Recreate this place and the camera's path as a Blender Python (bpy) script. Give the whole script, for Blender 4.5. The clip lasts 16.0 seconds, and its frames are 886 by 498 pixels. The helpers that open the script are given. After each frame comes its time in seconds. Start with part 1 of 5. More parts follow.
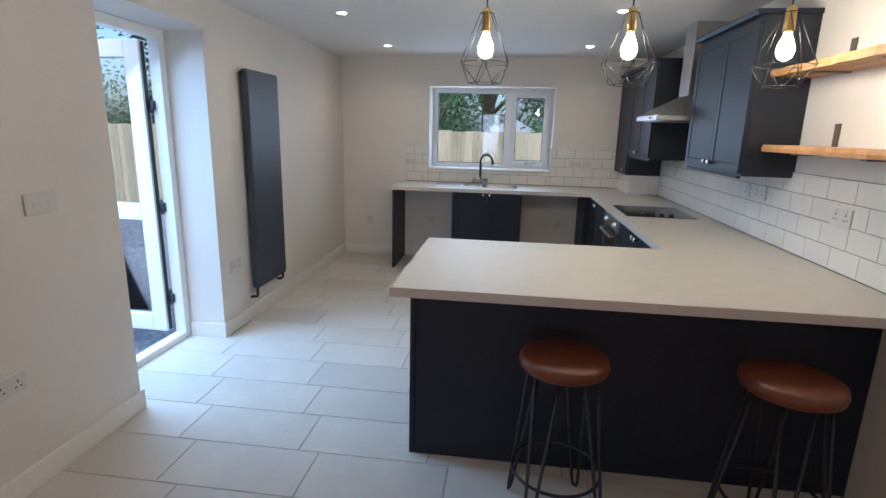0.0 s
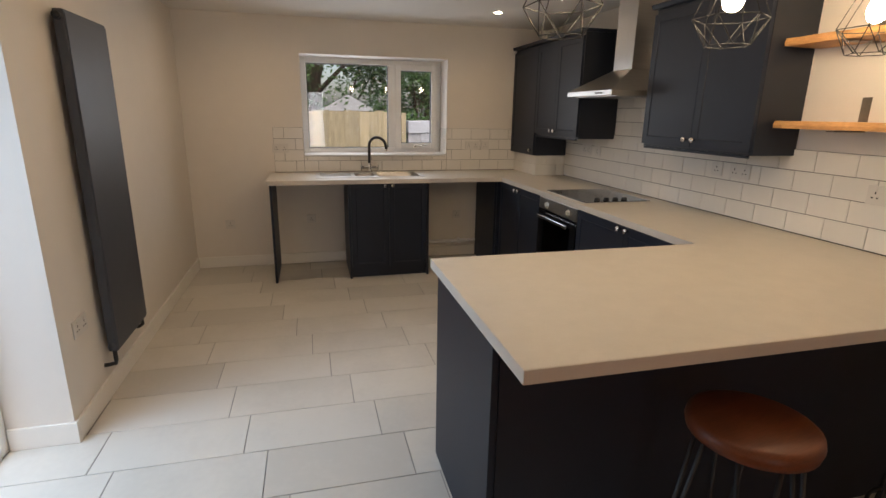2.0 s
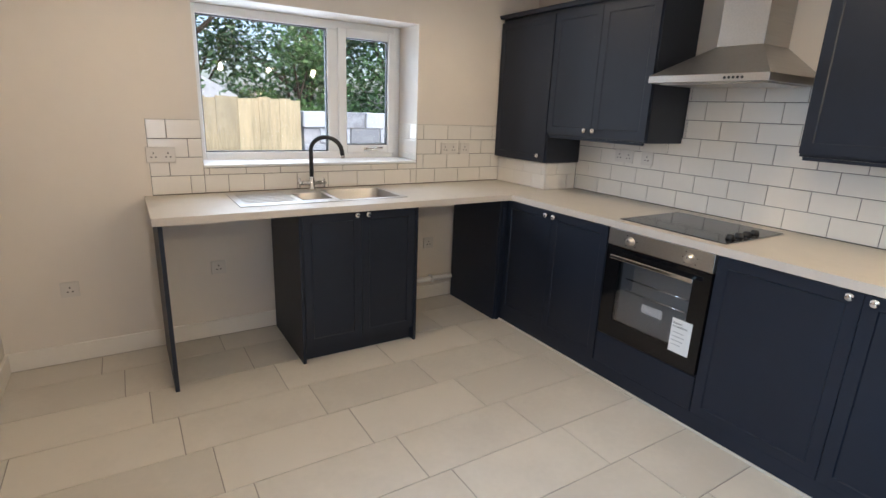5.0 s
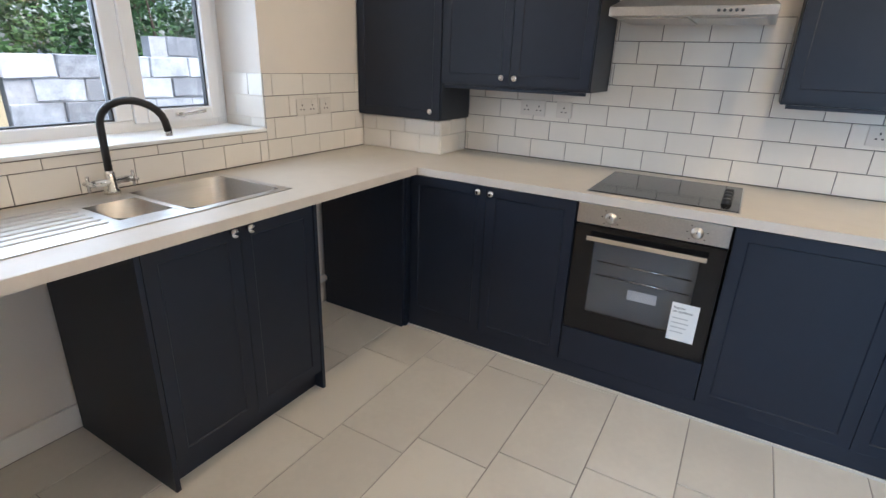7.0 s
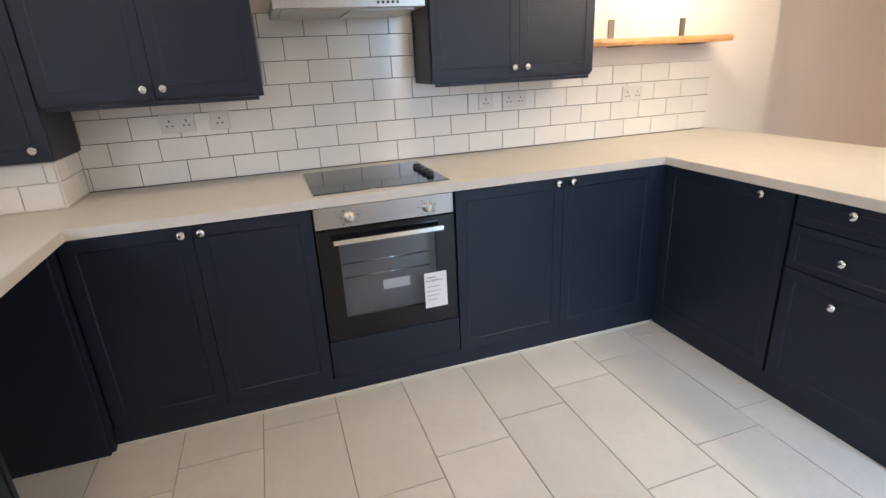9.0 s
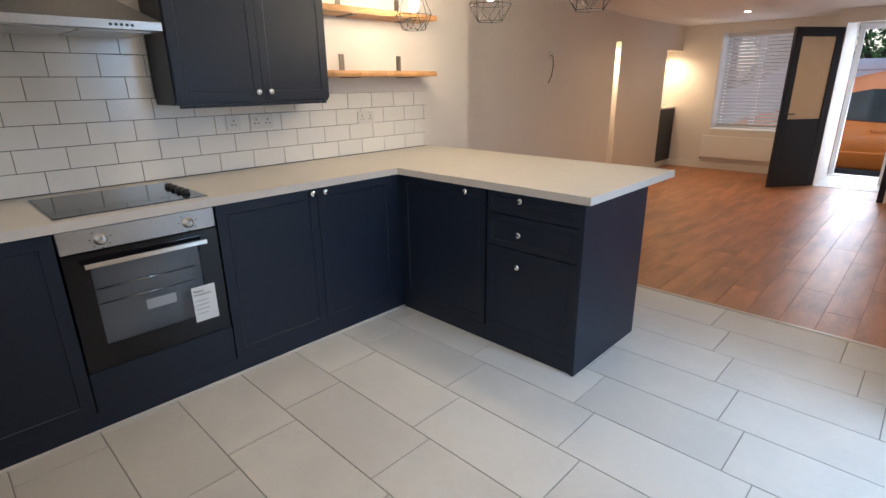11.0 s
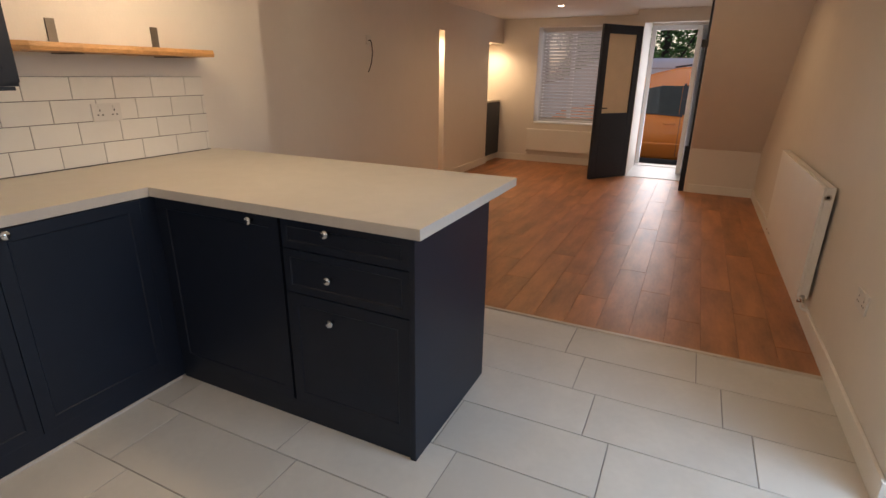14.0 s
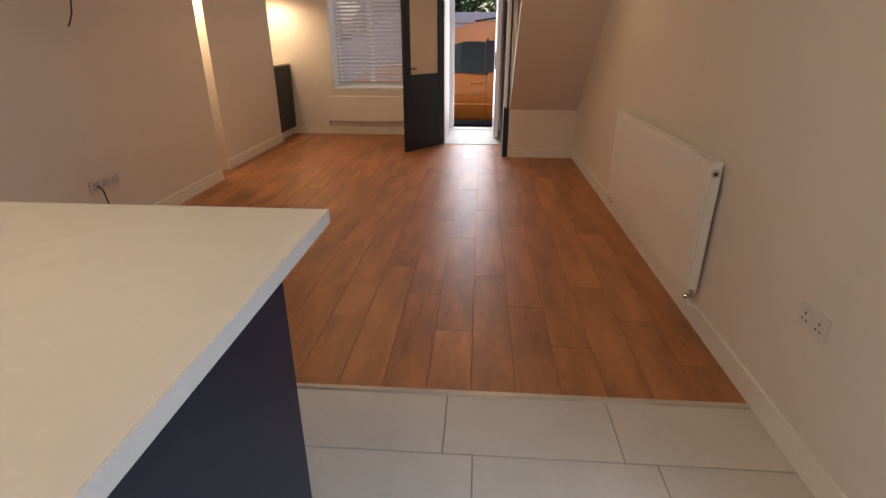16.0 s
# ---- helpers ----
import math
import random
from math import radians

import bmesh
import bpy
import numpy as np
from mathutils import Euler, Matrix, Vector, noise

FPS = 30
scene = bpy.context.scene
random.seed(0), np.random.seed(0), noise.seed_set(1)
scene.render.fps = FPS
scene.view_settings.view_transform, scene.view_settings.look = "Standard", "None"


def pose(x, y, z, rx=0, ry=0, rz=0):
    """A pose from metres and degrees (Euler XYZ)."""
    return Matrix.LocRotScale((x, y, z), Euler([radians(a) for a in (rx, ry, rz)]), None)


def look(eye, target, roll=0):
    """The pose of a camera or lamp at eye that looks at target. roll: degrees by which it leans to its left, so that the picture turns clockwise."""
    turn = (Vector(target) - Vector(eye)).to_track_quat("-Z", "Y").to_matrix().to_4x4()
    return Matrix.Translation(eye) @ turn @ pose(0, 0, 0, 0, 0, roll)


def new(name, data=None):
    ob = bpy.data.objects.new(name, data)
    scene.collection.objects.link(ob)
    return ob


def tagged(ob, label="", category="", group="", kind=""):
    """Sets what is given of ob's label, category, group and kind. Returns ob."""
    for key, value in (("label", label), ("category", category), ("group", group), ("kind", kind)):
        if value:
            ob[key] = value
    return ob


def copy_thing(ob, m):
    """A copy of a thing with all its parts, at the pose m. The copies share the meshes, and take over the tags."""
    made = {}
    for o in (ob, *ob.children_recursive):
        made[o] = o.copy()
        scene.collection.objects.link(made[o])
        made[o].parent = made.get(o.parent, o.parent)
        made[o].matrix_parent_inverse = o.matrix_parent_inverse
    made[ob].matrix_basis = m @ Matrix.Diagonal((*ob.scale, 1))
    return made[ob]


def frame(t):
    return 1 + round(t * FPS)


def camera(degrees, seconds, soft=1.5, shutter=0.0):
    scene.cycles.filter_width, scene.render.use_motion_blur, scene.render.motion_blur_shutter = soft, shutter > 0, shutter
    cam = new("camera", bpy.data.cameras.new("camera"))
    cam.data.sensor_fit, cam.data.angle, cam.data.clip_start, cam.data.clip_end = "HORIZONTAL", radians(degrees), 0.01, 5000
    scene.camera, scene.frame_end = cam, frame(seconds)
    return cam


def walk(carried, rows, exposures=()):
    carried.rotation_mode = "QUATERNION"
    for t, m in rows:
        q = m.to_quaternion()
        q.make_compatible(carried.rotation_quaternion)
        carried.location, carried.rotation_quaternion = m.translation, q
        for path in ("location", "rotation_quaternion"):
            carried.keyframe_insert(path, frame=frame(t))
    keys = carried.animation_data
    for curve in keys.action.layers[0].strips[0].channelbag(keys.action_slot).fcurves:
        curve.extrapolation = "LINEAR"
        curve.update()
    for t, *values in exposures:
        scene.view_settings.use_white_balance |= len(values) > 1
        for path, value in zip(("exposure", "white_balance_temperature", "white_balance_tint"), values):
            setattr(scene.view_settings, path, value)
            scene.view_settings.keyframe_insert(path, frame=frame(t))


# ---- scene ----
cam = camera(82.1, 16.0)
SKY = 0.15
DOOR_W, WIN_W, FRONT_W, BLIND_W = 15, 11, 7, 6
PEND_W, SPOT_W, SPOT_L, ALC_W = 0.5, 7.0, 13.0, 24.0
EXPOSURES = [(0.0, 0.58, 5000, 8), (1.5, 0.34, 6150, 12), (3.0, 0.30, 7350, 17), (4.0, 0.8, 6500, 14), (6.3, 1.25, 5600, 9), (7.5, 1.32, 5550, 11), (9.0, 1.40, 5800, 12),
             (10.2, 1.2, 5500, 10), (12.3, 0.27, 6450, 14), (14.0, 0.24, 6750, 16), (16.0, 0.36, 6450, 16)]
PATH = [
    (0, (0.193, 0.615, 1.506), (-0.050, 2.545, 1.052), 1.4),
    (0.5, (-0.081, 0.797, 1.505), (-0.016, 2.731, 1.001), 0.5),
    (1, (-0.305, 1.041, 1.481), (-0.144, 2.967, 0.967), -0.2),
    (1.5, (-0.485, 1.259, 1.482), (-0.212, 3.174, 0.972), 0.8),
    (2, (-0.696, 1.472, 1.484), (-0.210, 3.342, 0.968), 0.9),
    (2.5, (-0.853, 1.723, 1.474), (-0.232, 3.546, 0.934), 0.7),
    (3, (-0.928, 2.056, 1.488), (-0.228, 3.851, 0.949), 1.1),
    (3.5, (-1.070, 2.374, 1.486), (-0.243, 4.112, 0.945), 1.9),
    (4, (-1.162, 2.696, 1.487), (-0.229, 4.381, 0.948), 1.4),
    (4.2, (-1.183, 2.832, 1.478), (-0.238, 4.510, 0.938), 1.7),
    (6.3, (-1.082, 4.140, 1.429), (0.156, 5.602, 0.851), 0.8),
    (6.5, (-1.095, 4.275, 1.440), (0.185, 5.674, 0.807), 0.9),
    (7, (-1.108, 4.549, 1.418), (0.515, 5.488, 0.726), 2.1),
    (7.5, (-1.073, 4.753, 1.393), (0.714, 5.303, 0.684), 1.0),
    (8, (-0.992, 4.903, 1.391), (0.861, 5.142, 0.670), -0.6),
    (8.5, (-0.967, 5.047, 1.378), (0.881, 4.845, 0.642), -0.5),
    (9, (-0.983, 5.236, 1.387), (0.800, 4.656, 0.707), -2.9),
    (9.5, (-1.076, 5.343, 1.401), (0.627, 4.534, 0.738), -1.8),
    (10, (-1.160, 5.422, 1.416), (0.395, 4.351, 0.760), 0.4),
    (10.2, (-1.194, 5.426, 1.401), (0.319, 4.294, 0.753), 0.1),
    (12.3, (-1.311, 5.365, 1.393), (-0.248, 3.785, 0.783), 0.3),
    (12.5, (-1.297, 5.345, 1.395), (-0.236, 3.764, 0.782), 0.4),
    (13, (-1.186, 5.212, 1.370), (-0.124, 3.639, 0.740), 0.5),
    (13.5, (-1.020, 4.979, 1.375), (-0.022, 3.369, 0.731), 0.7),
    (14, (-0.957, 4.744, 1.369), (-0.142, 3.038, 0.717), 0.8),
    (14.5, (-0.857, 4.461, 1.378), (-0.128, 2.723, 0.710), 0.9),
    (15, (-0.739, 4.209, 1.363), (-0.170, 2.416, 0.681), 1.7),
    (15.5, (-0.634, 3.969, 1.363), (-0.333, 2.134, 0.626), 1.0),
    (16, (-0.630, 3.691, 1.330), (-0.498, 1.853, 0.552), -0.0),
]
walk(cam, [(t, look(eye, target, roll)) for t, eye, target, roll in PATH], EXPOSURES)

# ---- world, sun, large lights ----
world = bpy.data.worlds.new("sky")
scene.world = world
world.use_nodes = True
wn = world.node_tree
sky = wn.nodes.new("ShaderNodeTexSky")
sky.sky_type = "NISHITA"
sky.sun_disc = False
sky.sun_elevation, sky.sun_rotation = radians(54), radians(175)
sky.air_density, sky.dust_density = 1.0, 3.0
wn.links.new(sky.outputs[0], wn.nodes["Background"].inputs[0])
wn.nodes["Background"].inputs[1].default_value = SKY

sun = new("sun", bpy.data.lights.new("sun", "SUN"))
sun.data.energy, sun.data.angle, sun.data.color = 1.5, radians(50), (1.0, 0.96, 0.9)
sun.matrix_basis = look((1, -12, 17), (0, 0, 0))


def area_lamp(name, eye, target, wide, high, watts, colour, spread=180):
    lamp = new(name, bpy.data.lights.new(name, "AREA"))
    lamp.data.shape, lamp.data.size, lamp.data.size_y = "RECTANGLE", wide, high
    lamp.data.energy, lamp.data.color, lamp.data.spread = watts, colour, radians(spread)
    lamp.matrix_basis = look(eye, target)
    return lamp


area_lamp("patio_daylight", (-2.55, 3.33, 1.55), (-1.35, 3.33, 0.25), 0.8, 1.6, DOOR_W, (0.54, 0.77, 1.0), 115)
area_lamp("kitchen_daylight", (-0.05, 7.0, 1.6), (-0.05, 4.0, 0.9), 1.3, 0.85, WIN_W, (0.84, 0.92, 1.0))
area_lamp("front_daylight", (-0.5, -4.22, 1.1), (-0.5, 0, 0.4), 0.5, 1.9, FRONT_W, (0.9, 0.95, 1.0), 120)
area_lamp("blind_daylight", (0.935, -3.99, 1.35), (0.935, 0, 1.2), 0.85, 1.35, BLIND_W, (0.78, 0.88, 1.0))


def point_lamp(name, place, watts, colour, radius):
    lamp = new(name, bpy.data.lights.new(name, "POINT"))
    lamp.data.energy, lamp.data.color, lamp.data.shadow_soft_size = watts, colour, radius
    lamp.location = place
    return lamp


def spot_lamp(name, place, watts, colour):
    lamp = new(name, bpy.data.lights.new(name, "SPOT"))
    lamp.data.energy, lamp.data.color, lamp.data.shadow_soft_size = watts, colour, 0.035
    lamp.data.spot_size, lamp.data.spot_blend = radians(168), 0.75
    lamp.location = place
    return lamp


WARM = (1.0, 0.72, 0.42)
AMBER = (1.0, 0.67, 0.35)
PENDANTS = [(0.06, 3.0), (0.67, 3.0), (1.29, 3.0)]
CEIL_K, CEIL_L = 2.31, 2.20
DOWNLIGHTS = [(-1.05, 4.4, CEIL_K), (-1.06, 5.82, CEIL_K), (0.88, 5.83, CEIL_K), (0.885, 4.38, CEIL_K),
              (0.74, -0.75, CEIL_L), (0.78, -2.24, CEIL_L), (-0.62, -1.95, CEIL_L), (-0.9, -0.2, CEIL_L)]
for px, py in PENDANTS:
    point_lamp("pendant_light", (px, py, 1.88), PEND_W, (1.0, 0.66, 0.34), 0.035)
for dx, dy, dz in DOWNLIGHTS:
    spot_lamp("downlight_beam", (dx, dy, dz - 0.02), SPOT_W if dy > 2 else SPOT_L, WARM if dy > 2 else AMBER)
spot_lamp("alcove_beam", (2.16, -1.25, 1.84), ALC_W, WARM)
spot_lamp("alcove_beam", (2.16, -3.32, 1.80), ALC_W, WARM)

# ---- materials ----


def mat(name, colour, rough=0.5, metal=0.0, vary=0.12, scale=6.0, bump=0.0, bump_scale=60.0, rand=0.0,
        stretch=(1, 1, 1), spec=0.5, coat=0.0, grain=0.5, tint=None):
    m = bpy.data.materials.new(name)
    m.use_nodes = True
    nt = m.node_tree
    N, L = nt.nodes, nt.links
    b = N["Principled BSDF"]
    b.inputs["Roughness"].default_value = rough
    b.inputs["Metallic"].default_value = metal
    b.inputs["Specular IOR Level"].default_value = spec
    b.inputs["Coat Weight"].default_value = coat
    tc = N.new("ShaderNodeTexCoord")
    mp = N.new("ShaderNodeMapping")
    mp.inputs["Scale"].default_value = stretch
    L.new(tc.outputs["Object"], mp.inputs[0])
    info = N.new("ShaderNodeObjectInfo")
    if rand:
        mul = N.new("ShaderNodeVectorMath")
        mul.operation = "SCALE"
        mul.inputs[0].default_value = (37, 53, 29)
        L.new(info.outputs["Random"], mul.inputs["Scale"])
        L.new(mul.outputs[0], mp.inputs["Location"])
    n1 = N.new("ShaderNodeTexNoise")
    n1.inputs["Scale"].default_value, n1.inputs["Detail"].default_value = scale, 5
    n2 = N.new("ShaderNodeTexNoise")
    n2.inputs["Scale"].default_value, n2.inputs["Detail"].default_value = scale * 9, 3
    L.new(mp.outputs[0], n1.inputs["Vector"])
    L.new(mp.outputs[0], n2.inputs["Vector"])
    mixf = N.new("ShaderNodeMix")
    mixf.inputs[0].default_value = grain * 0.6
    L.new(n1.outputs["Fac"], mixf.inputs[2])
    L.new(n2.outputs["Fac"], mixf.inputs[3])
    fac = mixf.outputs[0]
    if rand:
        add = N.new("ShaderNodeMath")
        add.operation = "MULTIPLY_ADD"
        L.new(info.outputs["Random"], add.inputs[0])
        add.inputs[1].default_value = rand
        L.new(fac, add.inputs[2])
        sub = N.new("ShaderNodeMath")
        sub.operation = "SUBTRACT"
        L.new(add.outputs[0], sub.inputs[0])
        sub.inputs[1].default_value = rand * 0.5
        fac = sub.outputs[0]
    ramp = N.new("ShaderNodeValToRGB")
    lo = tint or [c * (1 - vary) for c in colour]
    hi = [min(1, c * (1 + vary)) for c in colour]
    ramp.color_ramp.elements[0].position, ramp.color_ramp.elements[1].position = 0.3, 0.7
    ramp.color_ramp.elements[0].color, ramp.color_ramp.elements[1].color = (*lo, 1), (*hi, 1)
    L.new(fac, ramp.inputs[0])
    L.new(ramp.outputs[0], b.inputs["Base Color"])
    if bump:
        n3 = N.new("ShaderNodeTexNoise")
        n3.inputs["Scale"].default_value, n3.inputs["Detail"].default_value = bump_scale, 4
        L.new(mp.outputs[0], n3.inputs["Vector"])
        bn = N.new("ShaderNodeBump")
        bn.inputs["Strength"].default_value, bn.inputs["Distance"].default_value = bump, 0.004
        L.new(n3.outputs["Fac"], bn.inputs["Height"])
        L.new(bn.outputs[0], b.inputs["Normal"])
    return m


def glass(name, tint=(1, 1, 1), mix=0.1):
    m = bpy.data.materials.new(name)
    m.use_nodes = True
    N, L = m.node_tree.nodes, m.node_tree.links
    N.remove(N["Principled BSDF"])
    clear, gloss, mx, fr = (N.new("ShaderNodeBsdfTransparent"), N.new("ShaderNodeBsdfGlossy"), N.new("ShaderNodeMixShader"), N.new("ShaderNodeFresnel"))
    clear.inputs[0].default_value = (*tint, 1)
    gloss.inputs["Roughness"].default_value = 0.02
    fr.inputs[0].default_value = 1.45
    L.new(fr.outputs[0], mx.inputs[0])
    L.new(clear.outputs[0], mx.inputs[1])
    L.new(gloss.outputs[0], mx.inputs[2])
    L.new(mx.outputs[0], N["Material Output"].inputs[0])
    return m


def glow(name, colour, strength):
    m = bpy.data.materials.new(name)
    m.use_nodes = True
    b = m.node_tree.nodes["Principled BSDF"]
    b.inputs["Base Color"].default_value = (*colour, 1)
    b.inputs["Emission Color"].default_value = (*colour, 1)
    b.inputs["Emission Strength"].default_value = strength
    return m


M_WALL = mat("wall_paint", (0.72, 0.67, 0.61), 0.62, vary=0.03, scale=1.2, bump=0.12, bump_scale=90)
M_CEIL = mat("ceiling_paint", (0.80, 0.78, 0.75), 0.8, vary=0.02, scale=1.0, bump=0.08, bump_scale=70)
M_TRIM = mat("white_gloss_trim", (0.78, 0.75, 0.70), 0.35, vary=0.03, scale=3)
M_FTILE = mat("porcelain_floor_tile", (0.60, 0.565, 0.51), 0.46, vary=0.07, scale=4, bump=0.05, bump_scale=25, rand=0.5, spec=0.45)
M_GROUT = mat("grey_grout", (0.30, 0.285, 0.265), 0.9, vary=0.1, scale=20)
M_WTILE = mat("white_metro_tile", (0.76, 0.73, 0.68), 0.16, vary=0.025, scale=4, bump=0.03, bump_scale=12, rand=0.4)
M_WGROUT = mat("dark_wall_grout", (0.10, 0.095, 0.09), 0.9, vary=0.1, scale=30)
M_PLANK = mat("oak_vinyl_plank", (0.355, 0.145, 0.055), 0.40, vary=0.42, scale=2.0, bump=0.05, bump_scale=30, rand=0.12, stretch=(4.0, 0.9, 4.0), grain=0.35)
M_GAP = mat("plank_gap", (0.19, 0.078, 0.031), 0.8, vary=0.1)
M_NAVY = mat("navy_cabinet_paint", (0.0095, 0.0145, 0.028), 0.46, spec=0.38, vary=0.12, scale=3, bump=0.03, bump_scale=150)
M_NAVYIN = mat("cabinet_carcass", (0.010, 0.0135, 0.023), 0.42, vary=0.1, scale=4)
M_TOP = mat("cream_laminate_worktop", (0.55, 0.51, 0.45), 0.45, vary=0.04, scale=14, bump=0.03, bump_scale=220)
M_EDGE = mat("worktop_edge", (0.62, 0.57, 0.51), 0.5, vary=0.04, scale=14)
M_STEEL = mat("brushed_steel", (0.50, 0.485, 0.465), 0.34, 1.0, vary=0.08, scale=4, stretch=(1, 30, 30), bump=0.02, bump_scale=80)
M_SATIN = mat("satin_nickel", (0.62, 0.60, 0.57), 0.3, 1.0, vary=0.05)
M_BOUNCE = mat("pale_bounce_concrete", (0.33, 0.32, 0.31), 0.85, vary=0.2, scale=5, bump=0.3, bump_scale=60)
M_CHROME = mat("chrome", (0.78, 0.77, 0.75), 0.10, 1.0, vary=0.03)
M_BLACKG = mat("black_ceramic_glass", (0.006, 0.006, 0.007), 0.10, vary=0.1, spec=0.35)
M_OVENIN = mat("oven_enamel", (0.10, 0.11, 0.12), 0.3, vary=0.2, scale=5)
M_BLACK = mat("black_powder_coat", (0.012, 0.012, 0.013), 0.45, vary=0.2, scale=15)
M_ANTH = mat("anthracite_radiator", (0.046, 0.051, 0.064), 0.45, vary=0.1, scale=5)
M_UPVC = mat("white_upvc", (0.82, 0.83, 0.84), 0.28, vary=0.02, scale=2)
M_SEAL = mat("black_gasket", (0.035, 0.04, 0.048), 0.6, vary=0.1)
M_PLAST = mat("white_plastic", (0.64, 0.61, 0.57), 0.3, vary=0.02)
M_SHELF = mat("reclaimed_oak_shelf", (0.44, 0.23, 0.085), 0.5, vary=0.35, scale=3, bump=0.25, bump_scale=25, stretch=(7, 1, 7), rand=0.3, grain=0.8)
M_SEAT = mat("stained_wood_seat", (0.14, 0.038, 0.013), 0.40, vary=0.3, scale=3, bump=0.08, bump_scale=30, stretch=(1, 9, 9), grain=0.8)
M_BRKT = mat("raw_steel_bracket", (0.20, 0.17, 0.14), 0.5, 0.6, vary=0.2, scale=12)
M_BRASS = mat("aged_brass", (0.42, 0.30, 0.13), 0.3, 1.0, vary=0.1)
M_BLIND = mat("white_blind_slat", (0.64, 0.62, 0.61), 0.5, vary=0.03)
M_PAPER = mat("printed_paper", (0.80, 0.80, 0.79), 0.6, vary=0.02)
M_INK = mat("dark_ink", (0.05, 0.05, 0.05), 0.7, vary=0.05)
M_GREYP = mat("grey_ink", (0.45, 0.45, 0.46), 0.7, vary=0.05)
M_FENCE = mat("new_pine_fence", (0.50, 0.415, 0.25), 0.8, vary=0.3, scale=3, bump=0.3, bump_scale=20, rand=0.28, stretch=(9, 9, 1), grain=0.8)
M_BLOCK = mat("concrete_block", (0.44, 0.455, 0.47), 0.9, vary=0.4, scale=7, bump=0.8, bump_scale=18, rand=0.5)
M_MORTAR = mat("mortar", (0.48, 0.48, 0.48), 0.95, vary=0.2, scale=15, bump=0.4)
M_GRAVEL = mat("blue_grey_gravel", (0.23, 0.245, 0.27), 0.8, vary=0.5, scale=18, bump=0.8, bump_scale=50)
M_ROAD = mat("asphalt", (0.05, 0.05, 0.052), 0.85, vary=0.25, scale=6, bump=0.5, bump_scale=120)
M_BARK = mat("bark", (0.09, 0.065, 0.045), 0.9, vary=0.35, scale=8, bump=0.8, bump_scale=20)
M_CAR = mat("orange_car_paint", (0.74, 0.24, 0.04), 0.25, vary=0.04, coat=0.7, scale=2)
M_CGLASS = mat("dark_car_glass", (0.05, 0.07, 0.075), 0.05, vary=0.1)
M_VAN = mat("white_van_paint", (0.60, 0.68, 0.74), 0.3, vary=0.04)
M_RUB = mat("tyre_rubber", (0.02, 0.02, 0.02), 0.8, vary=0.15)
M_GLASS = glass("window_glass")
M_FROST = mat("frosted_door_glass", (0.55, 0.45, 0.33), 0.35, vary=0.06, scale=5, bump=0.15, bump_scale=120)
M_BULB = glow("lit_bulb", (1.0, 0.80, 0.52), 60)
M_LED = glow("lit_led", (1.0, 0.86, 0.64), 18)
M_WOODR = mat("shed_roof", (0.62, 0.62, 0.62), 0.7, vary=0.1)


def leaf_mat(name, colour):
    m = mat(name, colour, 0.55, vary=0.5, scale=1.3, grain=0.3)
    N, L = m.node_tree.nodes, m.node_tree.links
    b = N["Principled BSDF"]
    tr, mx, geo = N.new("ShaderNodeBsdfTranslucent"), N.new("ShaderNodeMixShader"), N.new("ShaderNodeNewGeometry")
    hue = N.new("ShaderNodeHueSaturation")
    ramp = b.inputs["Base Color"].links[0].from_socket
    mr = N.new("ShaderNodeMapRange")
    mr.inputs[3].default_value, mr.inputs[4].default_value = 0.55, 1.5
    L.new(geo.outputs["Random Per Island"], mr.inputs[0])
    L.new(mr.outputs[0], hue.inputs["Value"])
    L.new(ramp, hue.inputs["Color"])
    L.new(hue.outputs[0], b.inputs["Base Color"])
    L.new(hue.outputs[0], tr.inputs[0])
    mx.inputs[0].default_value = 0.35
    L.new(b.outputs[0], mx.inputs[1])
    L.new(tr.outputs[0], mx.inputs[2])
    L.new(mx.outputs[0], N["Material Output"].inputs[0])
    return m


M_LEAF = leaf_mat("dark_leaves", (0.06, 0.12, 0.05))
M_LEAF2 = leaf_mat("bright_leaves", (0.10, 0.19, 0.06))

# ---- helpers for shapes ----
ORG = {}


def box(lo, hi, bevel=0.0, bm=None):
    """A box from corner to corner, added to bm."""
    b2 = bmesh.new()
    r = bmesh.ops.create_cube(b2, size=1)
    for v in r["verts"]:
        v.co = Vector([(lo[i] + hi[i]) / 2 + v.co[i] * (hi[i] - lo[i]) for i in range(3)])
    if bevel:
        bmesh.ops.bevel(b2, geom=b2.edges[:], offset=bevel, segments=2, profile=0.5, affect="EDGES")
    return join(bm, b2)


def join(bm, b2):
    if bm is None:
        return b2
    me = bpy.data.meshes.new("tmp")
    b2.to_mesh(me)
    b2.free()
    bm.from_mesh(me)
    bpy.data.meshes.remove(me)
    return bm


def rod(p, q, r, bm=None, n=10, r2=None):
    p, q = Vector(p), Vector(q)
    d = q - p
    b2 = bmesh.new()
    m = Matrix.Translation((p + q) / 2) @ d.to_track_quat("Z", "Y").to_matrix().to_4x4()
    bmesh.ops.create_cone(b2, cap_ends=True, segments=n, radius1=r, radius2=r if r2 is None else r2, depth=d.length, matrix=m)
    return join(bm, b2)


